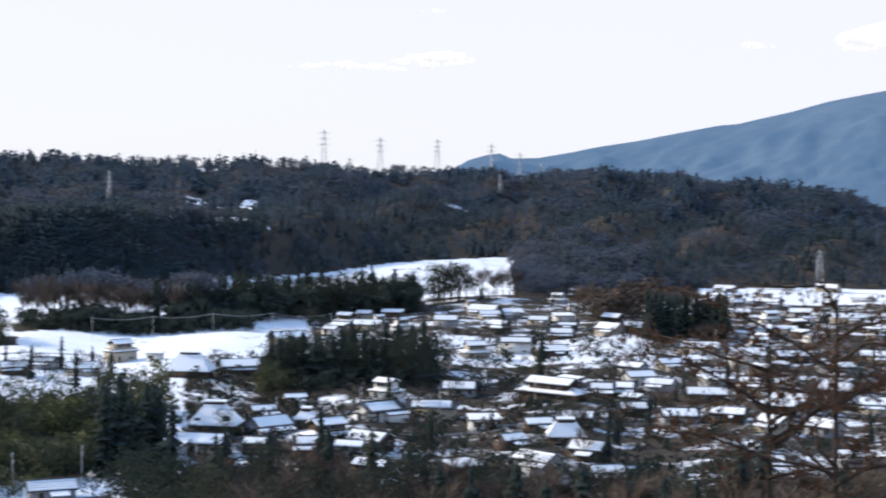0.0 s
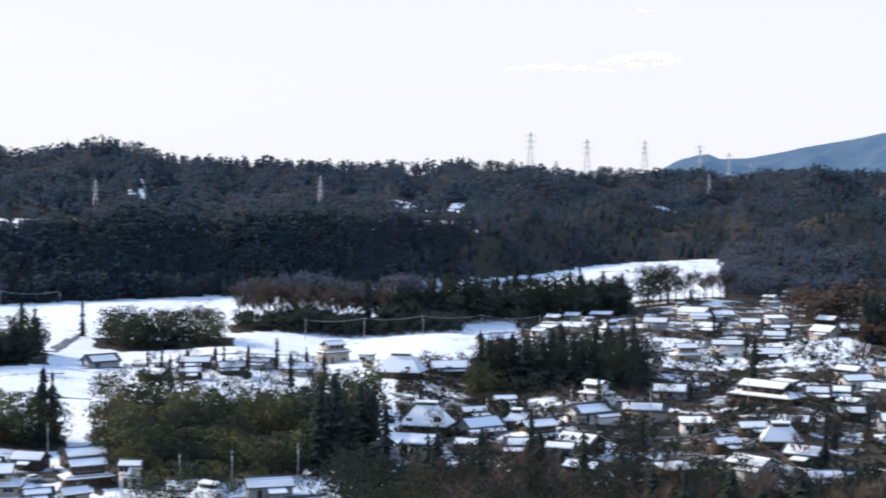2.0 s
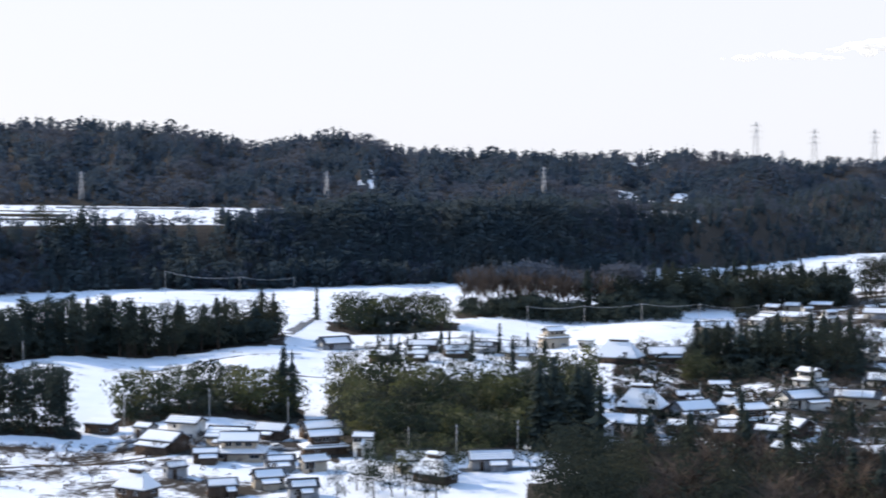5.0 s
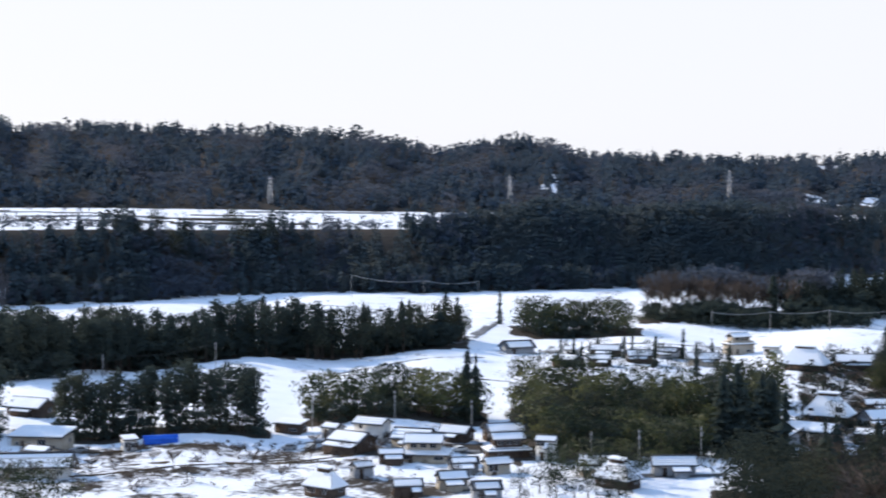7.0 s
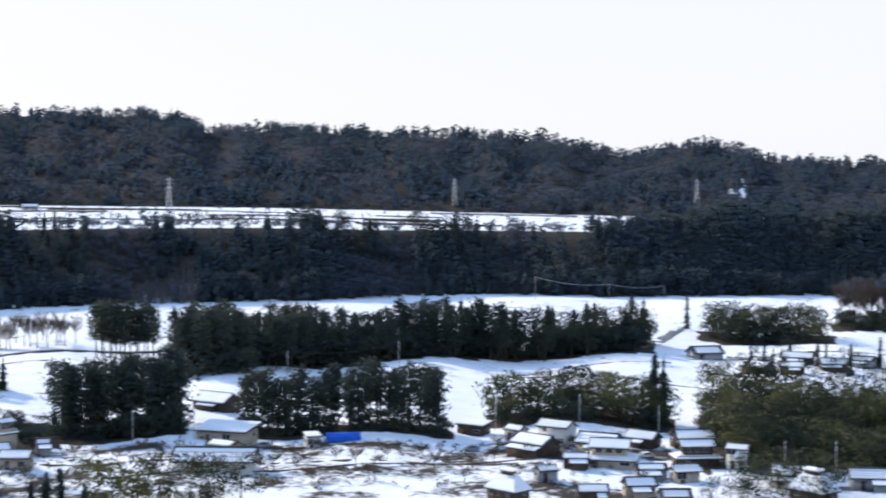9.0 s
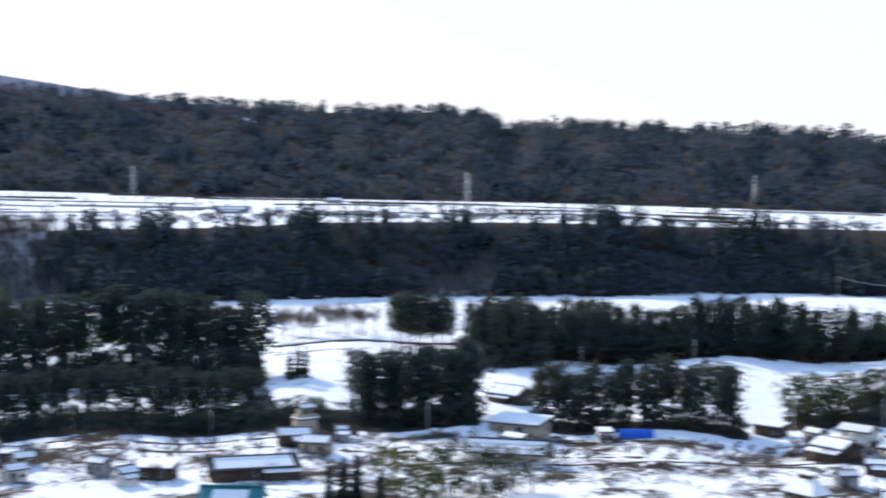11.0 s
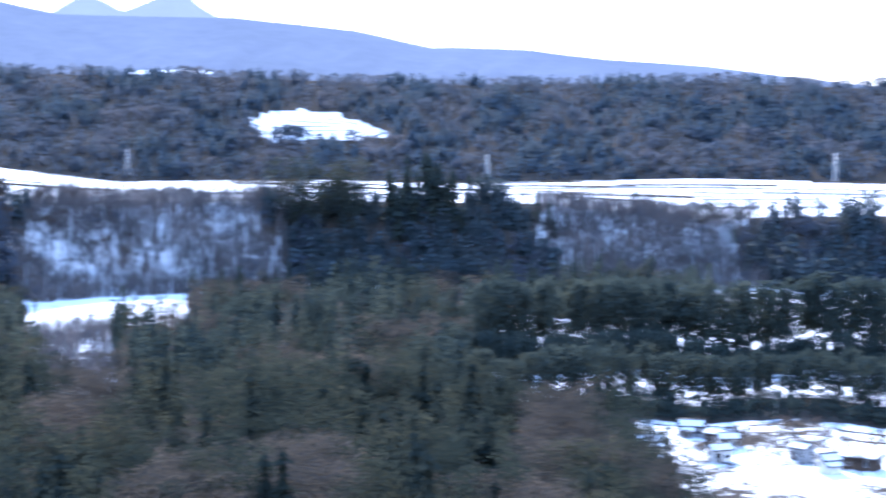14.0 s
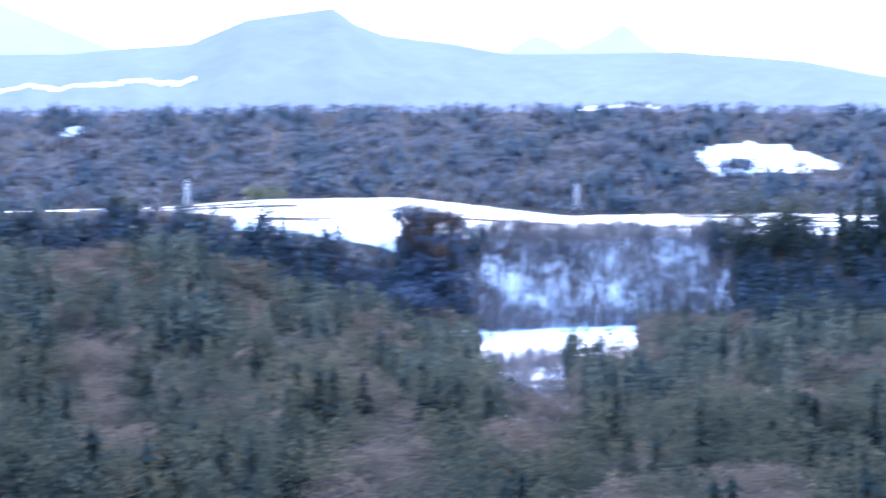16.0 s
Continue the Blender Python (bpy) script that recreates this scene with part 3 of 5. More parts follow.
# ---- woods ----
CON_FAR = [conifer_shape(k, 5, 4, 0.21, 0.1, wide=0.7, droop=0.22, blunt=0.45, rag=0.35) for k in range(2)] + [plume_shape(6 + k, 9, 6, 0.09, 0.02, 0.22, 0.88) for k in range(2)]
DEC_FAR = [crown_shape(20 + k, 8, 7, 0.085, -0.05, 0.34) for k in range(4)]
a, r = scatter(18500, -19, 101, lambda a: foot_r(a) - 5, lambda a: foot_r(a) + 500, 1, cleared(CLEARINGS))
pick = np.array([noise.noise(Vector((p * 0.55, q * 0.006, 0))) for p, q in zip(a, r)]) + np.random.default_rng(5).normal(0, 0.12, len(a)) + 0.22 * step(a, 63, 70)
wood("ridge_conifer_wood", "dark conifer wood over the long ridge", CON_FAR, a[pick < 0.02], r[pick < 0.02], (9, 18), (0.9, 1.4), M["cedar_far_haze"])
wood("ridge_leafless_wood", "brown-grey leafless wood over the long ridge", DEC_FAR, a[pick >= 0.02], r[pick >= 0.02], (7, 14), (1.1, 1.7), M["wood_far_haze"])


bluff_near, bluff_far = (lambda a: base_r(a) - 4), (lambda a: np.where(a < 6.5, foot_r(a), base_r(a) + rise_r(a) + 6))
a, r = scatter(10500, -19, 100, bluff_near, bluff_far, 7, lambda a, r: ~bare_slope(a, r) & ((a < 24) | (r < base_r(a) + 72 - 15 * (1 + np.sin(a * 1.7) * np.sin(a * 0.63 + 2)) * (1 + 0.4 * np.sin(a * 7)))) & ~((a > 83.4) & (a < 89.5) & (r > base_r(a) + 48)) & ~((a > 89.4) & (r > base_r(a) + 58)) & cleared(CLEARINGS)(a, r))
pick = np.array([noise.noise(Vector((p * 0.5, q * 0.01, 3))) for p, q in zip(a, r)]) + np.random.default_rng(6).normal(0, 0.2, len(a))
CON_BLUFF = [conifer_shape(50 + k, 7, 6, 0.18, 0.1, wide=0.5, droop=0.15, blunt=0.5, rag=0.4) for k in range(2)] + [plume_shape(57 + k, 11, 7, 0.055, 0.15, 0.17) for k in range(2)]
DEC_BLUFF = [crown_shape(55 + k, 9, 11, 0.06, 0.1, 0.33) for k in range(4)]
wood("bluff_conifer_wood", "dark cedar wood on the terrace bluff", CON_BLUFF, a[pick < 0.16], r[pick < 0.16], (8, 17), (0.8, 1.4), M["cedar_shade"])
wood("bluff_leafless_wood", "brown leafless trees among the cedars of the bluff", DEC_BLUFF, a[pick >= 0.16], r[pick >= 0.16], (7, 13), (0.9, 1.3), M["wood_far_haze"])
a, r = scatter(8200, 38, 81.5, bluff_near, bluff_far, 8, bare_slope)
wood("bluff_bare_trees", "thin bare trees on a shaded snowy bluff", [pole_shape(40 + k, 4) for k in range(4)], a, r, (7, 13), (0.6, 1.0), M["pale_twigs"])
a, r = scatter(420, 77.6, 80.3, 430, 590, 19)
wood("gully_bare_trees", "thin bare trees in a shaded snowy gully", [pole_shape(46 + k, 4) for k in range(3)], a, r, (6, 10), (0.5, 0.8), M["pale_twigs"])
a, r = scatter(260, 54, 81.5, bluff_near, bluff_far, 18, bare_slope)
wood("bluff_thicket", "grey leafless thicket among the thin trees of the bluff", DEC_BLUFF, a, r, (4, 9), (0.7, 1.2), M["wood_far_haze"], "thicket")
# the dome of wood that hides the plateau where the bluff ends
dome = table([(5.8, 1), (7.4, 2), (8.1, 5.5), (9.2, 9), (10.6, 13.5), (12, 16), (16, 15), (20, 15), (22, 12), (23.6, 5)])
a, r = scatter(1500, 5.8, 23.6, lambda a: base_r(a) + 22, lambda a: base_r(a) + 92, 49)
wood("bluff_top_wood", "rounded dark trees crowding the rim of the bluff", CON_BLUFF + DEC_BLUFF[:1], a, r, (dome(a) * 0.75, dome(a) * 1.2), (0.9, 1.4), M["cedar_shade"])

# the wooded spur and valley side at the end of the turn
CON_MID = [conifer_shape(60 + k, 13, 8, 0.15, 0.1, wide=0.34, blunt=0.5, rag=0.4) for k in range(2)] + [plume_shape(64 + k, 14, 9, 0.034, 0.1, 0.15) for k in range(2)]
DEC_LOW = [crown_shape(90 + k, 9, 11, 0.062, 0.05, 0.38) for k in range(4)]
DEC_MID = [crown_shape(70 + k, 12, 19, 0.036, 0.12, 0.36) for k in range(4)]


a, r = scatter(4100, 55.5, 102, 205, lambda a: base_r(a) - 6, 9, spur_keep)
pick = np.array([noise.noise(Vector((p * 0.3, q * 0.011, 8))) for p, q in zip(a, r)]) + np.random.default_rng(8).normal(0, 0.1, len(a))
near, brown = r < 400, pick >= 0.2
DEC_NEAR = [crown_shape(170 + k, 17, 34, 0.021, 0.1, 0.38) for k in range(4)]
CON_NEAR = [conifer_shape(180, 15, 10, 0.17, 0.08, wide=0.3, blunt=0.45, rag=0.5)] + [plume_shape(184 + k, 18, 15, 0.024, 0.08, 0.18) for k in range(3)]
green = ~brown & (pick > 0.02)
dark = ~brown & ~green
wood("valley_side_cedar_wood", "dark cedar wood on the near valley side", CON_MID, a[dark & ~near], r[dark & ~near], (10, 17), (0.8, 1.2), M["cedar"])
wood("valley_side_pine_wood", "olive green rounded evergreens on the near valley side", DEC_MID, a[green & ~near], r[green & ~near], (9, 15), (0.9, 1.3), M["pine"])
wood("valley_side_leafless_wood", "rounded brown leafless trees on the near valley side", DEC_MID, a[brown & ~near], r[brown & ~near], (8, 14), (0.9, 1.4), M["copse"])
wood("hillside_cedar_wood", "dark cedars on the hillside below the lookout", CON_NEAR, a[dark & near], r[dark & near], (9, 16), (0.8, 1.2), M["pine"])
wood("hillside_pine_wood", "olive green rounded evergreens on the hillside", DEC_NEAR, a[green & near], r[green & near], (8, 14), (1.0, 1.5), M["pine"])
wood("hillside_leafless_wood", "large rounded brown leafless crowns on the hillside", DEC_NEAR, a[brown & near], r[brown & near], (8, 13), (1.1, 1.6), M["copse"])

# ---- single trees ----


def tree(name, label, crown, crown_mat, trunk, height_m, fat=1.0):
    root = tagged(new(name), label, "tree")
    part("trunk", trunk.mesh("trunk", M["bark"]), root)
    part("crown", crown.mesh("crown", M[crown_mat]), root)
    root.scale = (height_m * fat, height_m * fat, height_m)
    return root


KINDS = {}
for k in range(3):
    KINDS["cedar", k] = tree("cedar", "tall dark green cedar with drooping boughs", conifer_shape(100 + k, 22, 13, 0.16, 0.06, wide=0.22, droop=0.08, blunt=0.5, rag=0.5), "cedar", stem(0.97, 0.03), 1)
    KINDS["belt", k] = tree("windbreak_cedar", "thin windbreak cedar with an open crown and bare lower trunk", plume_shape(110 + k, 36, 18, 0.025, 0.28 + 0.05 * k, 0.15, 0.97), "cedar", stem(0.95, 0.026), 1)
    KINDS["bamboo", k] = tree("bamboo_clump", "arching bamboo clump with yellow-green leaf plumes", crown_shape(120 + k, 17, 40, 0.026, 0.05, 0.38, up=0.7), "bamboo", stem(0.7, 0.03), 1)
    KINDS["round", k] = tree("evergreen_tree", "rounded dark evergreen broadleaf tree", crown_shape(130 + k, 17, 38, 0.026, 0.12, 0.38), "pine", stem(0.6, 0.045), 1)
    KINDS["bare", k] = tree("bare_tree", "leafless brown tree with fine upright twigs", bare_shape(140 + k, 12, 30, 0.011), "twigs", stem(0.6, 0.035), 1)
USED = set()
tr = random.Random(11)


def plant(kind, a, r, tall, fat=1.0):
    key = (kind, tr.randrange(3))
    p = spot(a, r, -0.15)
    m = Matrix.LocRotScale(p, Euler((tr.gauss(0, 0.02), tr.gauss(0, 0.02), tr.uniform(0, 6.28))), (tall * fat, tall * fat, tall))
    if key in USED:
        src = KINDS[key]
        keep = src.scale.copy()
        src.scale = (1, 1, 1)
        copy_thing(src, m)
        src.scale = keep
    else:
        USED.add(key)
        KINDS[key].matrix_basis = m


def grove(kind, n, a0, a1, near, far, tall, fat=(0.9, 1.2)):
    """Trees between two bearings; near and far are (distance at a0, distance at a1)."""
    for i in range(n):
        u, w = (i + tr.random()) / n, tr.random()
        plant(kind, a0 + (a1 - a0) * u, (near[0] + (near[1] - near[0]) * u) * (1 - w) + (far[0] + (far[1] - far[0]) * u) * w, tr.uniform(*tall), tr.uniform(*fat))


def brush(label, a0, a1, near, far, n, tall, mat="cedar", seed=1, shapes=None):
    g = np.random.default_rng(seed)
    u, w = g.random(n), g.random(n)
    a = a0 + (a1 - a0) * u
    r = (near[0] + (near[1] - near[0]) * u) * (1 - w) + (far[0] + (far[1] - far[0]) * u) * w
    wood("undergrowth", label, shapes or DEC_LOW, a, r, tall, (0.9, 1.4), M[mat], "undergrowth")


# bamboo and evergreen groves of the village
LOW = [crown_shape(80 + k, 7, 8, 0.09, 0.0, 0.4) for k in range(4)]
grove("bamboo", 60, 10.2, 19.8, (395, 372), (452, 440), (11, 15), (1.0, 1.3))
grove("round", 26, 10.0, 19.6, (385, 350), (460, 430), (10, 14), (0.9, 1.2))
grove("bamboo", 20, 12.5, 18.8, (350, 346), (376, 370), (9, 13), (1.0, 1.3))
grove("cedar", 11, 10.2, 12.4, (352, 356), (392, 394), (16, 20), (0.8, 1.1))
brush("dark brush under the bamboo", 10.2, 19.8, (360, 350), (455, 440), 170, (5, 8), seed=20)
grove("bamboo", 26, 21.3, 27.6, (412, 408), (432, 430), (11, 14), (1.0, 1.2))
brush("dark brush in front of the bamboo row", 21.3, 27.6, (410, 407), (425, 422), 70, (4, 7), seed=19)
grove("cedar", 3, 21.3, 21.9, (414, 414), (425, 425), (18, 21), (0.6, 0.8))
grove("round", 34, 0.5, 6.4, (498, 498), (560, 545), (13, 17), (0.9, 1.1))
grove("cedar", 14, 0.8, 6.6, (500, 498), (560, 520), (14, 19), (0.9, 1.2))
brush("dark brush in the village grove", 0.5, 6.6, (496, 494), (560, 545), 130, (6, 10), seed=18)
grove("bamboo", 5, 5.8, 6.8, (490, 490), (500, 500), (8, 11), (1.0, 1.2))
# cedar belts on the terrace banks
grove("belt", 34, 29.4, 36.9, (392, 398), (404, 408), (13.5, 18), (0.9, 1.2))
brush("dark brush under the windbreak cedars", 29.4, 36.9, (390, 396), (402, 406), 140, (4, 6.5), seed=21)
grove("belt", 50, 26.8, 38.9, (560, 532), (580, 556), (17, 22), (0.85, 1.15))
grove("cedar", 26, 21.6, 33.8, (592, 545), (622, 570), (15, 21), (0.9, 1.2))
grove("round", 18, 21.9, 27.6, (582, 556), (612, 590), (15, 20), (0.9, 1.2))
brush("dark brush on the terrace bank", 21.8, 38.9, (584, 528), (616, 558), 420, (8, 13), seed=22)
grove("bamboo", 12, 15.6, 19.6, (630, 646), (655, 668), (14, 17), (1.0, 1.3))
grove("round", 12, 15.6, 19.6, (630, 646), (665, 680), (13, 16), (1.0, 1.2))
brush("dark brush round the field grove", 15.6, 19.6, (630, 644), (660, 675), 60, (6, 9), seed=17)
grove("cedar", 1, 20.4, 20.4, (682, 682), (682, 682), (15, 16), (0.7, 0.8))
grove("bare", 40, 9.6, 15.0, (700, 700), (735, 735), (22, 26), (0.6, 0.8))
brush("brown leafless tops along the bank", 8.5, 14.6, (715, 715), (745, 745), 50, (21, 25), "wood_far_haze", seed=16, shapes=[crown_shape(200 + k, 8, 16, 0.03, 0.52, 0.3) for k in range(3)])
brush("dark brush along the bank of bare trees", 7.0, 15.0, (676, 690), (704, 720), 260, (6, 10), seed=23)
grove("round", 32, 1.2, 9.6, (800, 690), (850, 740), (18, 23), (0.9, 1.2))
grove("cedar", 28, 1.0, 10.5, (800, 690), (860, 740), (19, 25), (0.9, 1.1))
brush("dark brush under the valley trees", 1.0, 9.8, (795, 680), (865, 735), 260, (11, 16), seed=24)
grove("round", 9, -0.7, 0.6, (850, 846), (880, 870), (18, 23), (1.0, 1.2))
grove("bare", 7, -2.6, -1.0, (880, 870), (900, 890), (17, 21), (0.8, 1.0))
grove("belt", 22, 39.0, 43.6, (394, 400), (410, 418), (17, 21), (0.9, 1.2))
grove("cedar", 6, 39.2, 43.4, (394, 400), (410, 418), (16, 22), (0.8, 1.0))
brush("dark brush under the cedar clump", 39.0, 43.6, (390, 396), (404, 412), 100, (5, 8), seed=25)
grove("belt", 14, 39.9, 42.0, (580, 560), (600, 580), (18, 22), (0.95, 1.2))
grove("belt", 15, 36.4, 39.3, (512, 508), (530, 526), (18, 23), (0.8, 1.1))
brush("dark brush at the belt's end", 36.4, 39.2, (508, 504), (524, 520), 60, (6, 12), seed=15)
grove("belt", 11, 34.1, 35.9, (530, 522), (545, 538), (16, 20), (0.8, 1.1))
grove("belt", 76, 46.8, 64.6, (400, 398), (416, 414), (12, 15.5), (1.0, 1.3))
brush("dark brush under the long cedar belt", 43.6, 66.0, (386, 384), (412, 408), 620, (4, 6.6), seed=26)
grove("belt", 76, 46.9, 64.4, (490, 488), (510, 508), (22, 27.5), (0.85, 1.2))
brush("dense young cedars below the upper belt", 46.8, 66.0, (476, 470), (500, 494), 700, (8.5, 11.5), seed=27, shapes=CON_MID)
grove("cedar", 3, 45.0, 46.0, (478, 478), (486, 486), (9, 12), (0.8, 1.0))
grove("bare", 16, 36.2, 39.6, (960, 950), (985, 975), (7, 10), (0.8, 1.2))
grove("bare", 18, 74.5, 81.2, (830, 815), (860, 845), (8, 12), (0.8, 1.1))
grove("bare", 18, 42.6, 46.4, (600, 600), (640, 640), (12, 15), (0.7, 0.9))
# right-hand groves
grove("cedar", 20, -10.0, -7.0, (695, 650), (720, 680), (17, 21), (1.0, 1.2))
grove("bare", 20, -7.6, -4.6, (770, 740), (840, 800), (15, 20), (0.9, 1.2))
brush("brown leafless copse behind the town", -7.4, -5.2, (765, 745), (820, 800), 40, (13, 18), "twigs", seed=14)
grove("round", 26, 11.8, 19.6, (510, 500), (575, 570), (5, 10), (0.9, 1.2))
grove("cedar", 12, 11.8, 18.6, (520, 505), (560, 570), (7, 12), (0.8, 1.0))
grove("bamboo", 6, 87.4, 88.9, (1440, 1440), (1462, 1462), (13, 17), (1.1, 1.4))
# tall clumps along the bluff's rim
for a0, a1, n, lo, hi, kind in ((28.6, 30.4, 9, 14, 20, "round"), (31.8, 33.9, 9, 12, 18, "round"), (42.4, 43.8, 6, 10, 14, "cedar"), (49.2, 49.5, 1, 13, 14, "cedar"), (54.4, 56.2, 6, 9, 14, "round"), (58.2, 58.5, 1, 12, 13, "cedar"), (65.0, 67.4, 14, 22, 32, "cedar"), (68.4, 71.4, 14, 18, 26, "round"), (63.6, 64.8, 4, 14, 18, "cedar"), (81.2, 83.3, 16, 20, 28, "bare"), (76.4, 81.2, 10, 9, 13, "bare"), (60.8, 62.2, 4, 12, 18, "cedar")):
    mid = float(base_r((a0 + a1) / 2))
    grove(kind, n, a0, a1, (mid + 34, mid + 34), (mid + 72, mid + 72), (lo, hi), (0.9, 1.2))
brush("brown leafless clump on the bluff", 81.2, 83.2, (705, 695), (780, 770), 70, (14, 23), "wood_far_haze", seed=13)
# hillside trees below the lookout
grove("cedar", 24, -17, 10.5, (225, 262), (300, 335), (14, 21), (0.8, 1.1))
grove("round", 34, -17, 11.5, (215, 270), (300, 330), (12, 17), (0.9, 1.2))
grove("bare", 64, -17, 9, (215, 250), (310, 330), (13, 18), (0.8, 1.1))
brush("dark thicket on the hillside below the lookout", -18, 11.5, (205, 250), (318, 324), 330, (9, 15), "pine", seed=28, shapes=[crown_shape(210 + k, 15, 36, 0.02, 0.05, 0.38) for k in range(3)])
brush("brown leafless thicket on the hillside", -18, 8, (205, 240), (318, 324), 230, (10, 17), "twigs", seed=29, shapes=[bare_shape(220 + k, 11, 22, 0.01) for k in range(3)])
grove("bamboo", 6, 15.0, 18.8, (322, 318), (335, 330), (7, 10), (1.0, 1.3))
grove("round", 8, 15, 20, (300, 300), (318, 318), (6, 9), (1.0, 1.2))
grove("bamboo", 9, 36.8, 42.5, (298, 298), (316, 316), (9, 12), (1.1, 1.5))
grove("cedar", 4, 42.6, 45.0, (296, 296), (306, 306), (7, 9.5), (1.0, 1.2))
# garden trees, hedges and bushes of the village
for k in range(134):
    plant(tr.choice(("cedar", "round", "round", "round", "bare", "bare")), tr.uniform(-16, 8.8), tr.choice((tr.uniform(330, 560), tr.uniform(560, 900))), tr.uniform(5, 13), tr.uniform(0.8, 1.2))
grove("bare", 80, 22, 59, (330, 320), (372, 368), (3, 6), (1.0, 1.4))
brush("brown wood on the foothill above the field", -7, -2.45, (885, 905), (1200, 1400), 520, (10, 16), "wood_far_haze", seed=35)
brush("dark conifers at the foot of the snowy clearing", 70.2, 71.5, (1648, 1648), (1668, 1668), 26, (11, 16), "cedar_far_haze", seed=36, shapes=CON_FAR)
brush("garden hedges and bushes between the houses", -17, 9.5, (330, 335), (900, 560), 1900, (1.5, 5.0), "pine", seed=30, shapes=LOW)
brush("bare brown orchard bushes", -17, 9.5, (330, 335), (900, 560), 900, (1.5, 5.0), "twigs", seed=31, shapes=LOW)
brush("low scrub among the field edges", 21, 60, (322, 318), (384, 380), 600, (0.6, 2.4), "twigs", seed=32, shapes=LOW)
brush("scrub along the plateau's edge", 24, 80, (980, 880), (1010, 900), 420, (3, 8), "wood_far_haze", seed=33, shapes=LOW)
brush("scattered bushes on the plateau", 24, 92, (1010, 920), (1480, 1460), 800, (1.5, 5), "wood_far_haze", seed=34, shapes=LOW)
for key, thing in KINDS.items():
    if key not in USED:
        for o in (*thing.children_recursive, thing):
            bpy.data.objects.remove(o)

# ---- houses ----
hr = random.Random(5)


def roof_faces(w, d, z, rise, kind):
    """The roof's slopes as polygons, on a plan w by d."""
    x, y = w / 2, d / 2
    if kind == "flat":
        return [[(-x, -y, z), (x, -y, z), (x, y, z + rise * 0.25), (-x, y, z + rise * 0.25)]]
    if kind == "hip":
        k = max(x - y * 0.85, x * 0.28)
        return [[(-x, -y, z), (x, -y, z), (k, 0, z + rise), (-k, 0, z + rise)], [(x, y, z), (-x, y, z), (-k, 0, z + rise), (k, 0, z + rise)],
                [(x, -y, z), (x, y, z), (k, 0, z + rise)], [(-x, y, z), (-x, -y, z), (-k, 0, z + rise)]]
    return [[(-x, -y, z), (x, -y, z), (x, 0, z + rise), (-x, 0, z + rise)], [(x, y, z), (-x, y, z), (-x, 0, z + rise), (x, 0, z + rise)]]


def shrink(poly, k):
    c = Vector((sum(p[0] for p in poly), sum(p[1] for p in poly), sum(p[2] for p in poly))) / len(poly)
    return [tuple(c + (Vector(p) - c) * k) for p in poly]


def roof(parent, w, d, z, rise, kind, tiles="tile", snow=0.96, thin=0.25, bands=1):
    s, strips = Soup(), []
    for poly in roof_faces(w, d, z, rise, kind):
        s.slab(poly, 0.22)
        up = shrink([(px, py, pz + thin) for px, py, pz in poly], snow)
        if bands > 1 and len(up) == 4:
            lo0, lo1, hi1, hi0 = (Vector(q) for q in up)
            for k in range(bands):
                u, v = k / bands, (k + 0.72) / bands
                c = Soup()
                strips.append(c)
                c.slab([tuple(lo0.lerp(hi0, u)), tuple(lo1.lerp(hi1, u)), tuple(lo1.lerp(hi1, v)), tuple(lo0.lerp(hi0, v))], thin - 0.02)
        else:
            c = Soup()
            strips.append(c)
            c.slab(up, thin - 0.02)
    ob = part("roof", s.mesh("roof", M[tiles]), parent)
    for c in strips:
        part("roof_snow", c.mesh("roof_snow", M["snow"]), ob, "layer of snow on the roof")
    if kind in ("gable", "hip"):
        k = w / 2 if kind == "gable" else max(w / 2 - d / 2 * 0.85, w / 2 * 0.28)
        cap = Soup()
        cap.box((-k, -0.22, z + rise - 0.1), (k, 0.22, z + rise + 0.34))
        part("ridge_cap", cap.mesh("ridge_cap", M[tiles]), ob)
    return ob


def walls(parent, w, d, z0, z1, mat, rise=0.0, kind="flat"):
    s = Soup()
    s.box((-w / 2, -d / 2, z0), (w / 2, d / 2, z1))
    if kind == "gable":
        for x in (-w / 2, w / 2 - 0.15):
            s.face((x, -d / 2, z1), (x, d / 2, z1), (x, 0, z1 + rise))
            s.face((x + 0.15, d / 2, z1), (x + 0.15, -d / 2, z1), (x + 0.15, 0, z1 + rise))
    return part("wall", s.mesh("wall", M[mat]), parent)


def window(parent, x, y, z, w, h, side):
    """A framed window on the front (side 0) or an end wall."""
    f, p = Soup(), Soup()
    t = 0.09
    def put(s, u0, v0, u1, v1, out0, out1):
        if side == 0:
            s.box((x + u0, y - out1, z + v0), (x + u1, y - out0, z + v1))
        else:
            lo, hi = sorted((x + side * out0, x + side * out1))
            s.box((lo, y + u0, z + v0), (hi, y + u1, z + v1))
    put(p, -w / 2 + t, t, w / 2 - t, h - t, 0.004, 0.03)
    for u0, v0, u1, v1 in ((-w / 2, 0, w / 2, t), (-w / 2, h - t, w / 2, h), (-w / 2, t, -w / 2 + t, h - t), (w / 2 - t, t, w / 2, h - t), (-t / 2, t, t / 2, h - t)):
        put(f, u0, v0, u1, v1, 0.002, 0.07)
    fr = part("window", f.mesh("window", M["steel"]), parent)
    part("pane", p.mesh("pane", M["glass"]), fr)


BUILT = []


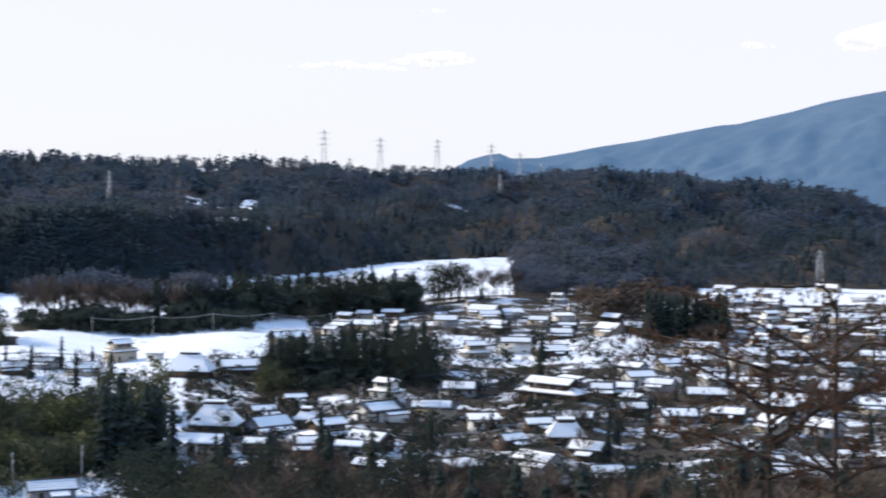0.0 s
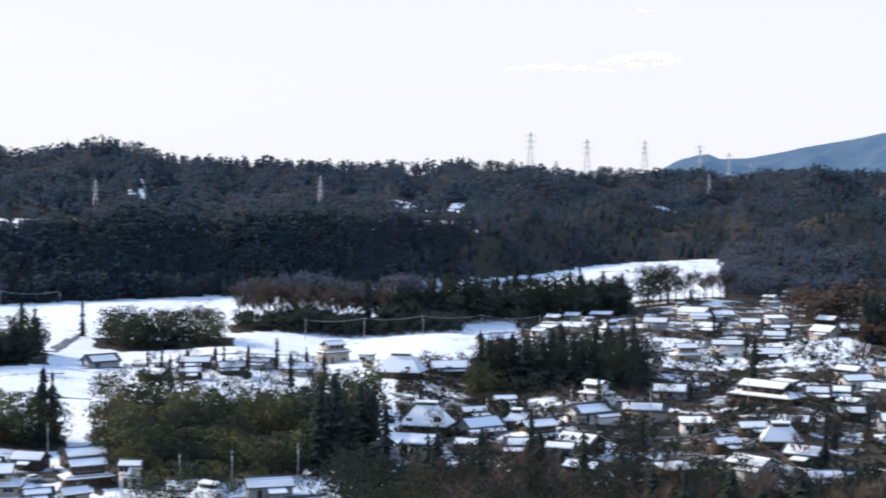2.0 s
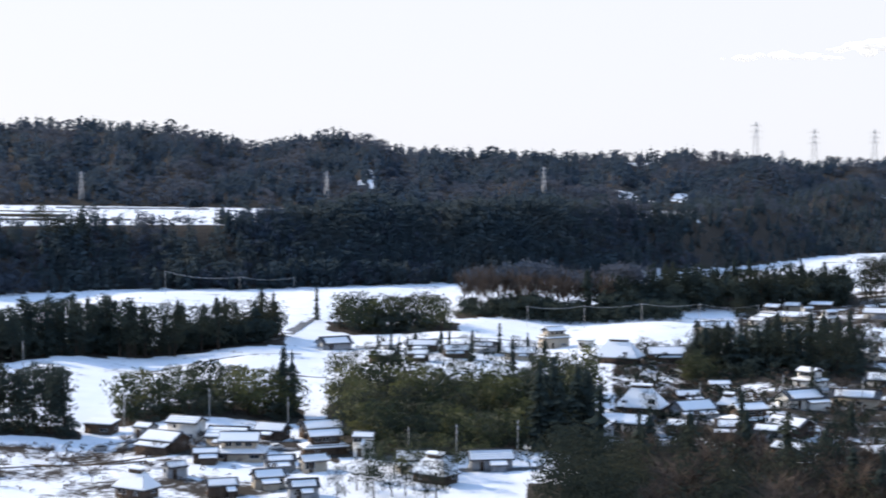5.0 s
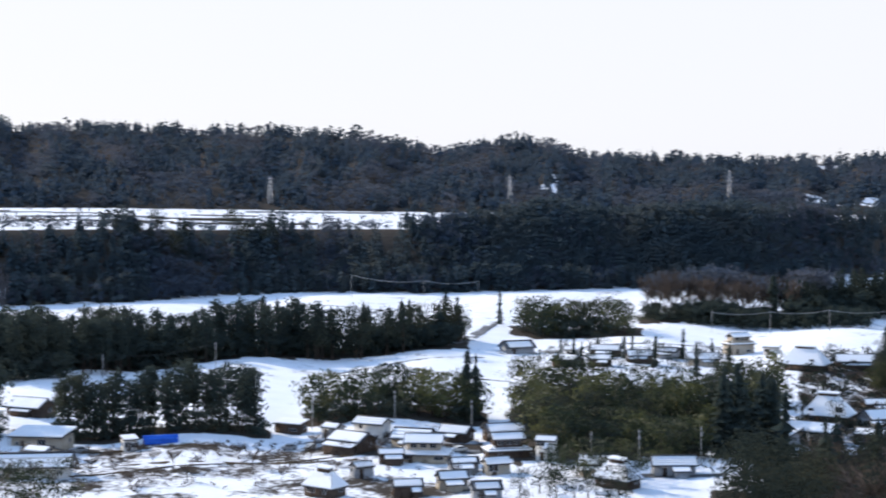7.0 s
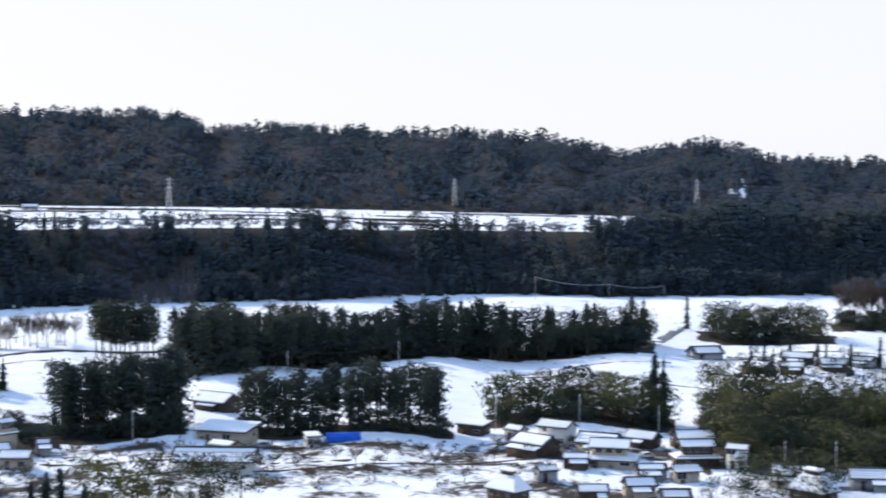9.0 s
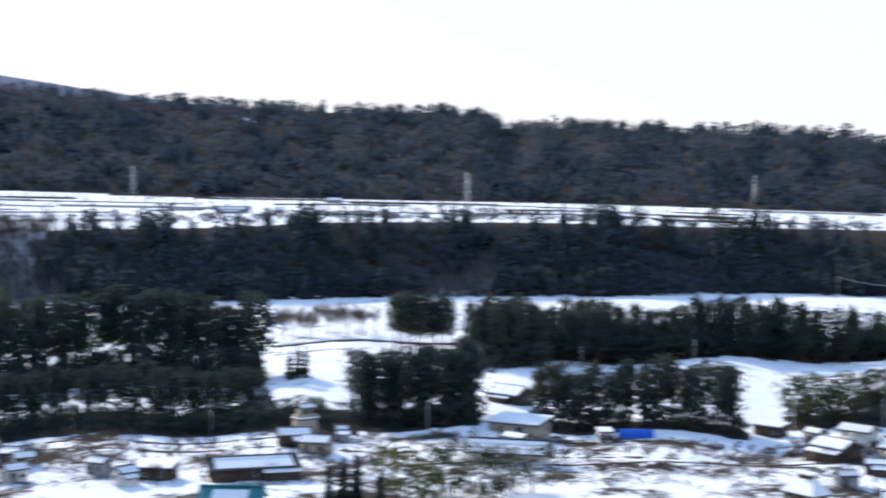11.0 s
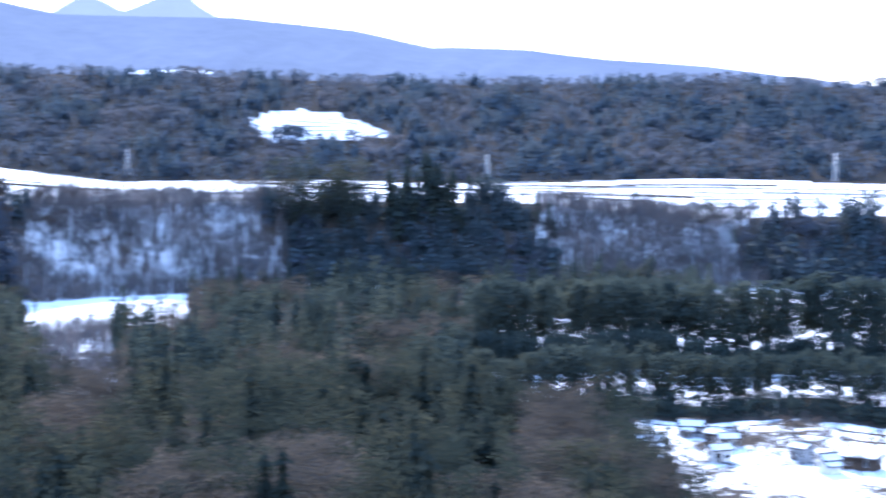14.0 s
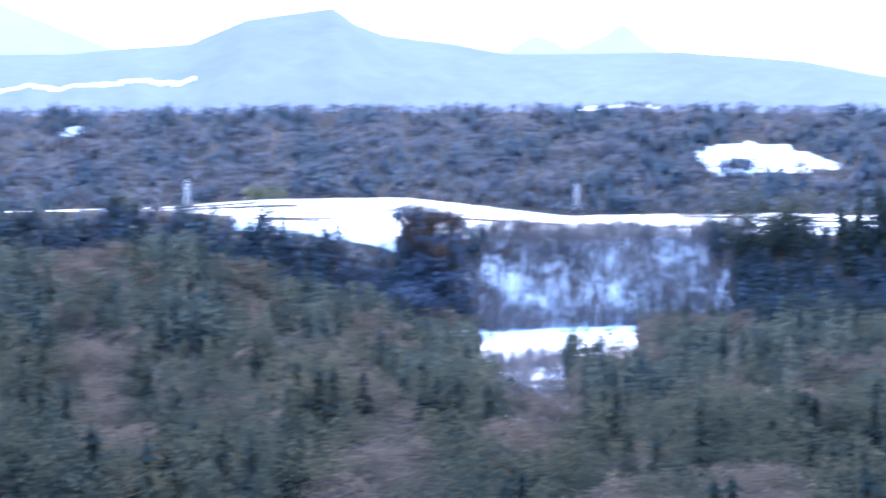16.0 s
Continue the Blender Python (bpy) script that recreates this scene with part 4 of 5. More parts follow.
def house(a, r, w, kind, wall, storeys, turn):
    BUILT.append((a, r, w))
    d = min(max(w * hr.uniform(0.6, 0.8), 4.0), 9.5)
    h = {1: hr.uniform(2.4, 2.8), 2: hr.uniform(4.6, 5.1)}[storeys]
    if kind == "hip":
        h = 3.4
    names = {"hip": ("farmhouse", "steep hipped"), "gable": ("house", "low gabled"), "flat": ("shed", "flat lean-to"), "two": ("townhouse", "two-tiered"), "teal": ("workshop", "teal metal")}
    words = {"white": "white plaster", "beige": "beige rendered", "brown": "brown timber", "grey": "grey metal-clad"}
    name, top = names[kind]
    root = tagged(new(name), f"{words[wall]} {name} under a {top} roof with snow", name)
    body_w, body_d = w * 0.88, d * 0.84
    walls(root, body_w, body_d, -1.5, h * (0.62 if kind == "hip" else 1.0), wall, d * 0.26, "gable" if kind in ("gable", "teal") else "flat")
    if kind == "flat":
        roof(root, w, d, h + 0.24, d * 0.5, "flat")
    elif kind == "hip":
        big = roof(root, w, d, h * 0.62, d * 0.56, "hip", snow=0.98)
        lantern = Soup()
        lantern.box((-w * 0.2, -0.5, h * 0.62 + d * 0.5), (w * 0.2, 0.5, h * 0.62 + d * 0.52 + 0.9))
        part("ridge_housing", lantern.mesh("ridge_housing", M["brown"]), big)
        s = Soup()
        s.slab([(-w * 0.23, -0.8, h * 0.62 + d * 0.52 + 1.0), (w * 0.23, -0.8, h * 0.62 + d * 0.52 + 1.0), (w * 0.23, 0.8, h * 0.62 + d * 0.52 + 1.3), (-w * 0.23, 0.8, h * 0.62 + d * 0.52 + 1.3)], 0.25)
        part("ridge_snow", s.mesh("ridge_snow", M["snow"]), big)
    elif kind == "two":
        roof(root, w, d, h * 0.8, d * 0.16, "hip")
        walls(root, w * 0.62, d * 0.6, h * 0.8, h * 0.8 + 2.6, wall)
        roof(root, w * 0.74, d * 0.76, h * 0.8 + 2.6, d * 0.16, "gable")
        for k in (-1, 0, 1):
            window(root, k * w * 0.18, -d * 0.3, h * 0.8 + 0.9 + d * 0.05, 1.5, 1.1, 0)
    elif kind == "teal":
        roof(root, w, d, h, d * 0.26, "gable", "teal", snow=0.55)
    else:
        roof(root, w, d, h - 0.1, d * hr.uniform(0.18, 0.27), "gable", snow=hr.choice((0.95, 0.9, 0.84, 0.74)), thin=hr.uniform(0.18, 0.34), bands=hr.choice((1, 1, 1, 3, 4, 5)))
        if hr.random() < 0.6:
            s, c = Soup(), Soup()
            x0, x1 = sorted((hr.uniform(-0.5, 0.1) * w, hr.uniform(0.15, 0.5) * w))
            y0 = -body_d / 2 - hr.uniform(1.6, 3.0)
            s.slab([(x0, y0, h * 0.62), (x1, y0, h * 0.62), (x1, -body_d / 2, h * 0.84), (x0, -body_d / 2, h * 0.84)], 0.14)
            lean = part("lean_to_roof", s.mesh("lean_to_roof", M["tile"]), root)
            c.slab([(x0 + 0.1, y0 + 0.1, h * 0.62 + 0.22), (x1 - 0.1, y0 + 0.1, h * 0.62 + 0.22), (x1 - 0.1, -body_d / 2, h * 0.84 + 0.22), (x0 + 0.1, -body_d / 2, h * 0.84 + 0.22)], 0.2)
            part("roof_snow", c.mesh("roof_snow", M["snow"]), lean, "snow on the lean-to")
            s = Soup()
            s.box((x0 + 0.4, y0 + 0.3, -1.5), (x1 - 0.4, -body_d / 2 - 0.01, h * 0.6))
            part("lean_to_wall", s.mesh("lean_to_wall", M[wall]), root)
    n = max(2, int(body_w / (3.2 if r < 520 else 6.0)))
    for fl in range(storeys):
        for k in range(n):
            if hr.random() < (0.55 if r < 640 else 0.3):
                window(root, -body_w / 2 + (k + 0.5) * body_w / n, -body_d / 2, 0.8 + fl * 2.5, hr.choice((1.0, 1.6, 2.2)), hr.choice((0.8, 1.2, 1.5)), 0)
    for s in (-1, 1):
        window(root, s * body_w / 2, 0.2 * body_d, 1.0, 1.3, 1.1, s)
    dr = Soup()
    dr.box((-body_w * 0.3, -body_d / 2 - 0.06, -0.1), (-body_w * 0.3 + 0.95, -body_d / 2 - 0.004, 1.98))
    part("door", dr.mesh("door", M["brown"]), root)
    p = spot(a, r)
    root.matrix_basis = Matrix.Translation(p) @ pose(0, 0, 0, 0, 0, a + turn * 1.5)
    return root


house(9.20, 524, 15.1, 'hip', 'brown', 2, -11)
house(8.32, 422, 12.9, 'hip', 'brown', 2, -10)
house(8.84, 392, 14.9, 'gable', 'beige', 1, -13)
house(7.48, 540, 14.6, 'gable', 'brown', 1, 6)
house(5.73, 644, 16.3, 'gable', 'beige', 1, 18)
house(11.62, 591, 11.1, 'two', 'beige', 2, 22)
house(10.42, 581, 6.3, 'flat', 'white', 1, -7)
house(4.42, 395, 12.1, 'two', 'brown', 1, 20)
house(5.53, 470, 6.8, 'gable', 'white', 1, 9)
house(5.13, 424, 6.1, 'hip', 'brown', 1, -8)
house(2.58, 435, 12.6, 'gable', 'white', 1, 23)
house(0.66, 451, 14.7, 'gable', 'beige', 1, -3)
house(-1.17, 427, 8.9, 'flat', 'white', 1, 5)
house(-0.34, 496, 11.6, 'gable', 'grey', 1, -3)
house(-3.66, 477, 21.5, 'two', 'brown', 1, -22)
house(-4.04, 397, 10.0, 'hip', 'brown', 1, 4)
house(-0.94, 597, 10.8, 'two', 'beige', 1, 11)
house(0.46, 558, 10.1, 'gable', 'beige', 1, -22)
house(2.87, 707, 14.0, 'gable', 'beige', 1, -7)
house(-2.41, 619, 15.6, 'gable', 'white', 2, -1)
house(-3.28, 741, 10.7, 'gable', 'beige', 1, -7)
house(2.89, 389, 11.2, 'gable', 'brown', 1, -24)
house(10.30, 376, 12.2, 'flat', 'grey', 1, -17)
house(6.46, 421, 12.2, 'gable', 'grey', 1, 22)
house(6.78, 390, 8.4, 'gable', 'brown', 1, -11)
house(-2.10, 390, 7.7, 'gable', 'brown', 1, 23)
house(-3.07, 362, 10.5, 'gable', 'grey', 1, -27)
house(5.03, 381, 8.3, 'gable', 'brown', 1, 1)
house(0.06, 708, 11.5, 'gable', 'grey', 1, -7)
house(-1.33, 768, 15.2, 'gable', 'beige', 1, -17)
house(-1.73, 705, 12.7, 'gable', 'brown', 1, -15)
house(-4.06, 677, 12.2, 'gable', 'brown', 1, -0)
house(-2.31, 767, 11.1, 'gable', 'grey', 1, 8)
house(-3.67, 603, 13.1, 'gable', 'brown', 1, 9)
house(17.91, 535, 10.6, 'gable', 'brown', 1, -24)
house(16.47, 556, 12.0, 'gable', 'brown', 1, -5)
house(15.24, 540, 9.7, 'gable', 'brown', 1, 8)
house(14.20, 561, 9.1, 'gable', 'grey', 1, -10)
house(12.86, 550, 11.9, 'gable', 'beige', 1, 1)
house(16.68, 526, 8.5, 'gable', 'brown', 1, -5)
house(17.70, 563, 6.1, 'flat', 'white', 1, -6)
house(25.25, 374, 8.8, 'gable', 'white', 2, -19)
house(23.68, 368, 10.6, 'gable', 'beige', 1, -14)
house(22.08, 383, 8.6, 'gable', 'brown', 1, -18)
house(23.29, 352, 12.7, 'two', 'beige', 1, -5)
house(26.03, 363, 10.5, 'gable', 'brown', 1, -26)
house(20.18, 355, 10.9, 'two', 'brown', 1, 10)
house(18.66, 350, 5.1, 'gable', 'white', 2, -9)
house(21.84, 338, 7.3, 'gable', 'grey', 1, 7)
house(20.27, 384, 11.1, 'gable', 'brown', 1, 11)
house(13.93, 337, 10.3, 'gable', 'grey', 1, 6)
house(16.72, 336, 9.7, 'gable', 'beige', 1, 1)
house(16.00, 321, 9.3, 'hip', 'brown', 1, -25)
house(26.74, 386, 5.6, 'gable', 'grey', 1, -26)
house(24.57, 346, 6.2, 'gable', 'brown', 1, 1)
house(20.59, 335, 6.0, 'gable', 'beige', 1, 13)
house(19.77, 584, 12.6, 'gable', 'grey', 1, 15)
house(28.30, 400, 8.4, 'flat', 'brown', 1, -20)
house(27.11, 312, 8.4, 'hip', 'brown', 1, -28)
house(25.70, 331, 4.8, 'gable', 'grey', 1, 16)
house(24.00, 310, 6.7, 'gable', 'brown', 1, 5)
house(22.27, 318, 6.9, 'gable', 'beige', 1, 9)
house(20.98, 307, 6.6, 'gable', 'grey', 1, 7)
house(34.29, 376, 3.8, 'flat', 'white', 1, 9)
house(37.84, 347, 18.8, 'gable', 'white', 1, -7)
house(37.51, 365, 8.2, 'gable', 'beige', 1, -26)
house(37.40, 384, 14.6, 'flat', 'beige', 1, -17)
house(47.31, 327, 19.5, 'gable', 'brown', 1, 7)
house(45.30, 379, 5.7, 'two', 'beige', 2, 24)
house(45.73, 363, 8.1, 'gable', 'brown', 1, 4)
house(44.91, 355, 7.4, 'gable', 'beige', 1, -10)
house(43.96, 377, 3.8, 'gable', 'grey', 1, 2)
house(52.76, 334, 4.8, 'gable', 'grey', 1, -25)
house(51.84, 323, 4.9, 'gable', 'white', 1, 22)
house(50.70, 329, 8.3, 'flat', 'brown', 1, -12)
house(55.59, 351, 7.0, 'gable', 'brown', 1, -14)
house(55.71, 331, 5.0, 'gable', 'white', 1, 19)
house(48.05, 292, 12.2, 'teal', 'brown', 1, -7)
house(37.73, 432, 12.5, 'gable', 'brown', 1, -28)
house(46.35, 682, 8.6, 'gable', 'grey', 1, 14)
house(39.99, 694, 8.8, 'gable', 'grey', 1, 6)
house(47.77, 1072, 25.1, 'gable', 'grey', 1, 4)
house(44.06, 1327, 14.4, 'gable', 'grey', 1, 9)
house(46.04, 1062, 7.7, 'gable', 'grey', 1, -2)
house(58.23, 341, 7.1, 'gable', 'beige', 1, 8)
house(56.64, 364, 6.8, 'gable', 'grey', 1, -5)
house(55.37, 346, 5.0, 'gable', 'white', 1, 9)
house(-5.81, 682, 12.3, 'gable', 'beige', 1, -23)
house(-6.62, 697, 10.1, 'gable', 'brown', 1, 10)
house(-8.98, 630, 20.5, 'gable', 'white', 1, -0)
house(-10.24, 799, 15.9, 'gable', 'beige', 1, -2)
house(-11.44, 882, 15.9, 'gable', 'grey', 1, -13)
house(-9.98, 956, 13.8, 'gable', 'grey', 1, -15)
house(-13.52, 1013, 16.5, 'gable', 'beige', 1, -17)
house(-11.09, 719, 13.0, 'gable', 'brown', 1, -8)
house(-12.59, 815, 14.7, 'gable', 'grey', 1, 2)
house(-14.11, 767, 16.6, 'gable', 'beige', 1, 8)
house(-15.03, 717, 11.6, 'gable', 'brown', 1, -3)
house(-5.39, 487, 8.8, 'gable', 'brown', 1, 1)
house(-6.55, 550, 9.9, 'gable', 'grey', 1, -21)
house(-7.86, 572, 10.3, 'gable', 'beige', 1, 18)
house(-10.52, 577, 13.5, 'gable', 'white', 2, 4)
house(-12.08, 589, 12.8, 'gable', 'brown', 1, 13)
house(-13.60, 567, 14.3, 'gable', 'grey', 1, 15)
house(-14.88, 614, 12.2, 'gable', 'beige', 1, 1)
house(-6.11, 494, 9.8, 'gable', 'brown', 1, -2)
house(-7.52, 516, 9.3, 'gable', 'grey', 1, -12)
house(-9.08, 488, 12.3, 'gable', 'brown', 1, 3)
house(-10.66, 508, 9.2, 'gable', 'beige', 1, -13)
house(-11.98, 474, 12.0, 'gable', 'grey', 1, -12)
house(-13.55, 512, 11.1, 'hip', 'brown', 1, -5)
house(-14.85, 484, 10.5, 'gable', 'beige', 1, 4)
house(-6.48, 458, 9.9, 'gable', 'brown', 1, 6)
house(-8.05, 444, 11.2, 'gable', 'grey', 1, 7)
house(-9.81, 441, 9.6, 'gable', 'brown', 1, -8)
house(-11.35, 427, 9.2, 'gable', 'beige', 1, -27)
house(-13.08, 434, 9.4, 'gable', 'grey', 1, -20)
house(-9.26, 856, 12.4, 'gable', 'brown', 1, -13)
house(-14.74, 923, 15.0, 'gable', 'grey', 1, -5)
house(-11.96, 714, 11.6, 'gable', 'beige', 1, -0)
house(-9.32, 551, 8.9, 'gable', 'grey', 1, 14)


# smaller houses and sheds that fill the lanes of the village
fill = random.Random(21)
for k in range(900):
    a, r = fill.uniform(-16.5, 8.6), fill.uniform(345, 930)
    w = fill.uniform(6, 11)
    field = (-7.4 < a < 1.4 and 570 < r < 668) or (a > 4.5 and r > 540) or (0 < a < 7 and 480 < r < 570) or (a > -2.6 and r > 800) or (-10.2 < a < -6.8 and 640 < r < 725)
    if field or len(BUILT) > 190 or any(math.hypot((a - p) * r / 57.3, r - q) < 0.62 * (w + v) for p, q, v in BUILT):
        continue
    house(a, r, w, fill.choice(("gable", "gable", "gable", "flat", "two")), fill.choice(("brown", "brown", "beige", "grey", "white")), 1, fill.uniform(-30, 30))


# ---- pylons ----
def pylon(a, r, tall, wide, label):
    """A lattice tower with three pairs of arms."""
    root = tagged(new("pylon"), label, "pylon", "pylons of the power line")
    b, t, k = wide / 2, wide * 0.09, 0.42
    for sx in (-1, 1):
        for sy in (-1, 1):
            s = Soup()
            s.beam((sx * b, sy * b, -1.5), (sx * t, sy * t, tall), k, k * 0.6)
            part("leg", s.mesh("leg", M["steel"]), root)
    s = Soup()
    n = 7
    for i in range(n):
        u, v = i / n, (i + 1) / n
        wu, wv = b + (t - b) * u, b + (t - b) * v
        for p, q in (((-1, -1), (1, -1)), ((1, -1), (1, 1)), ((1, 1), (-1, 1)), ((-1, 1), (-1, -1))):
            s.beam((p[0] * wu, p[1] * wu, u * tall), (q[0] * wv, q[1] * wv, v * tall), k * 0.5)
            s.beam((q[0] * wu, q[1] * wu, u * tall), (p[0] * wv, p[1] * wv, v * tall), k * 0.5)
    part("lattice", s.mesh("lattice", M["steel"]), root)
    for u in (0.66, 0.79, 0.92):
        for sx in (-1, 1):
            s = Soup()
            s.beam((0, 0, tall * u + 0.3), (sx * tall * 0.13, 0, tall * u), k * 2.4, k * 0.6)
            arm = part("arm", s.mesh("arm", M["steel"]), root)
            s = Soup()
            s.beam((sx * tall * 0.13, 0, tall * u), (sx * tall * 0.13, 0, tall * u - 2.0), 0.3)
            part("insulator", s.mesh("insulator", M["concrete"]), arm)
    root.matrix_basis = Matrix.Translation(spot(a, r)) @ pose(0, 0, 0, 0, 0, a + 20)


GREY = "grey steel lattice pylon on the snowy plateau"
for a, r, tall in ((12.04, 1577, 31), (20.0, 1536, 28), (28.8, 1521, 27), (39.17, 1430, 28), (51.25, 1490, 27), (63.69, 1500, 27), (76.68, 1514, 25), (90.92, 1427, 25)):
    pylon(a, r, tall, 4.6, GREY)
for a, r, tall in ((4.42, 1985, 55), (2.38, 2060, 53), (0.31, 2130, 50)):
    pylon(a, r, tall, 9.0, "tall grey lattice pylon on the wooded ridge")
for a, r, tall in ((3.5, 1832, 24), (-1.97, 1900, 24), (-13.25, 1089, 21)):
    pylon(a, r, tall, 5.0, "pale lattice pylon among the trees of the slope")
for a, r, tall in ((-1.65, 2250, 50), (-2.7, 2400, 48), (-3.45, 2450, 40), (-4.3, 2550, 40)):
    pylon(a, r, tall, 7.0, "small distant lattice pylon behind the ridge")


# ---- poles and wires ----
def pole(a, r, tall):
    root = tagged(new("utility_pole"), "concrete utility pole with a crossarm", "pole", "utility poles")
    s = Soup()
    s.beam((0, 0, -0.5), (0, 0, tall), 0.24, 0.16, 8)
    part("post", s.mesh("post", M["concrete"]), root)
    s = Soup()
    s.box((-0.9, -0.06, tall - 0.75), (0.9, 0.06, tall - 0.6))
    for x in (-0.75, 0, 0.75):
        s.beam((x, 0, tall - 0.6), (x, 0, tall - 0.35), 0.12)
    part("crossarm", s.mesh("crossarm", M["steel"]), root)
    s = Soup()
    s.beam((0.3, 0, tall - 2.4), (0.3, 0, tall - 1.5), 0.42, 0.42, 8)
    part("transformer", s.mesh("transformer", M["grey"]), root)
    root.matrix_basis = Matrix.Translation(spot(a, r)) @ pose(0, 0, 0, 0, 0, a + 80)
    return spot(a, r) + Vector((0, 0, tall - 0.35))


def wire(p, q, sag, thick=0.05, mat="wire", label="dark overhead wire sagging between poles"):
    s = Soup()
    pts = [p.lerp(q, k / 12) - Vector((0, 0, 4 * sag * (k / 12) * (1 - k / 12))) for k in range(13)]
    for k, u in enumerate(pts):
        s.v += [tuple(u + Vector((0, 0, thick / 2))), tuple(u + Vector((thick * 0.4, thick * 0.4, -thick / 3))), tuple(u - Vector((thick * 0.4, thick * 0.4, thick / 3)))]
        if k:
            for i in range(3):
                m, n = 3 * k + i, 3 * k + (i + 1) % 3
                s.f += [(m - 3, n - 3, n), (m - 3, n, m)]
    tagged(new("overhead_wire", s.mesh("overhead_wire", M[mat])), label, "wire")


for line, mat, thick in (
    (((25.9, 846, 12.5), (23.2, 868, 8.5), (21.2, 880, 7)), "steel", 0.22),
    (((12.6, 662, 9), (10.5, 664, 10), (8.4, 666, 9), (6.3, 672, 9), (4.2, 690, 9)), "steel", 0.14),
    (((53.6, 388, 8), (48.7, 388, 9), (45.2, 386, 8), (40.8, 386, 8), (38.6, 384, 8)), "wire", 0.10),
    (((17.0, 338, 9), (15.2, 344, 9), (12.9, 348, 9), (9.0, 352, 9)), "wire", 0.05),
    (((6.2, 425, 9), (3.2, 430, 9), (0.4, 440, 9), (-3.0, 455, 9), (-7.0, 480, 9)), "wire", 0.05),
    (((-1.5, 560, 9), (-5.5, 610, 9), (-9.5, 640, 9), (-13.5, 650, 9)), "wire", 0.06),
    (((27.5, 403, 8), (24.4, 405, 8), (21.5, 402, 8)), "wire", 0.05),
    (((38.8, 500, 9), (35.1, 512, 9), (31.0, 528, 9)), "wire", 0.08),
):
    tops = [pole(a, r, tall) for a, r, tall in line]
    for p, q in zip(tops, tops[1:]):
        wire(p, q, (p - q).length * 0.045, thick, mat)


# ---- lanes, banks and field edges ----
def strip(name, label, points, wide, mat, category, lift=0.12, kind="structure"):
    """A ribbon laid on the ground along bearings and distances."""
    s, path = Soup(), []
    for (a0, r0), (a1, r1) in zip(points, points[1:]):
        n = max(2, int(math.hypot((a1 - a0) * r0 / 57, r1 - r0) / 6))
        path += [(a0 + (a1 - a0) * k / n, r0 + (r1 - r0) * k / n) for k in range(n)]
    path.append(points[-1])
    ps = [spot(a, r, lift) for a, r in path]
    g = random.Random(len(ps))
    for i in range(len(ps) - 1):
        d = (ps[i + 1] - ps[i])
        d.z = 0
        side = Vector((-d.y, d.x, 0)).normalized() * wide / 2
        k0, k1 = g.uniform(0.7, 1.2), g.uniform(0.7, 1.2)
        s.slab([ps[i] - side * k0, ps[i + 1] - side * k1, ps[i + 1] + side * k1, ps[i] + side * k0], lift + 0.25)
    tagged(new(name, s.mesh(name, M[mat])), label, category, kind=kind)


M["asphalt"] = material("wet asphalt with slush", [(0.04, 0.04, 0.042), (0.09, 0.09, 0.09), (0.3, 0.3, 0.31)], 6, 0.6, 0.2)
M["grass"] = material("dead grass", [(0.07, 0.05, 0.03), (0.14, 0.105, 0.07)], 3, 0.9, 0.3)
strip("road_1", "dark ploughed lane climbing to the fields", [(20.6, 690), (21.0, 655), (21.6, 612), (22.6, 590)], 5, "asphalt", "road")
strip("road_2", "ploughed village lane between snowy verges", [(24, 372), (20, 362), (16, 335), (12.5, 335), (8, 345)], 4, "asphalt", "road")
strip("road_3", "ploughed lane across the snowy field", [(56, 366), (50, 362), (44, 360), (38, 356), (30, 352), (24, 350)], 1.6, "grass", "road", 0.08)
strip("road_4", "raised road with a dark wall across the terrace", [(46.3, 585), (42.0, 590), (39.4, 602), (38.6, 600)], 3, "asphalt", "road", 0.6)
strip("road_5", "village street with slush", [(9, 402), (4, 408), (-2, 425), (-8, 450), (-16, 480)], 4, "asphalt", "road")
strip("road_6", "village street with slush", [(7.5, 552), (2, 575), (-4, 690), (-7, 760)], 4, "asphalt", "road")
fr = random.Random(9)
for k in range(70):
    a0, r0 = fr.uniform(23, 90), fr.uniform(960, 1470)
    strip("field_bank", "strip of dead grass between snowy plateau fields", [(a0, r0), (a0 + fr.uniform(1.5, 7), r0 + fr.uniform(-25, 25))], fr.uniform(1.5, 4), fr.choice(("grass", "grass", "concrete")), "field edge", fr.uniform(0.6, 1.6), "stuff")
for pts in ([(21, 560), (27, 520), (20, 500)], [(16, 600), (20.5, 575)], [(30, 372), (37, 378)], [(45.5, 372), (58, 376)], [(22, 760), (28, 790)], [(12, 610), (19, 590)], [(26, 356), (34, 346), (42, 340)], [(39.5, 470), (41.5, 480)], [(43.6, 560), (46.3, 556)], [(2, 1150), (-2, 1180)], [(1.6, 1050), (-2, 1060)]):
    strip("field_bank", "low bank of dead grass along a snowy field", pts, 0.7, "grass", "field edge", 0.18, "stuff")


for a0, r0, a1, r1 in ((71.6, 1690, 69.4, 1700), (71.0, 1722, 68.9, 1712), (70.4, 1675, 68.6, 1684), (69.6, 1735, 68.4, 1716)):
    strip("field_bank", "brown ledge across the snowy clearing", [(a0, r0), (a1, r1)], 2.2, "grass", "field edge", 0.5, "stuff")


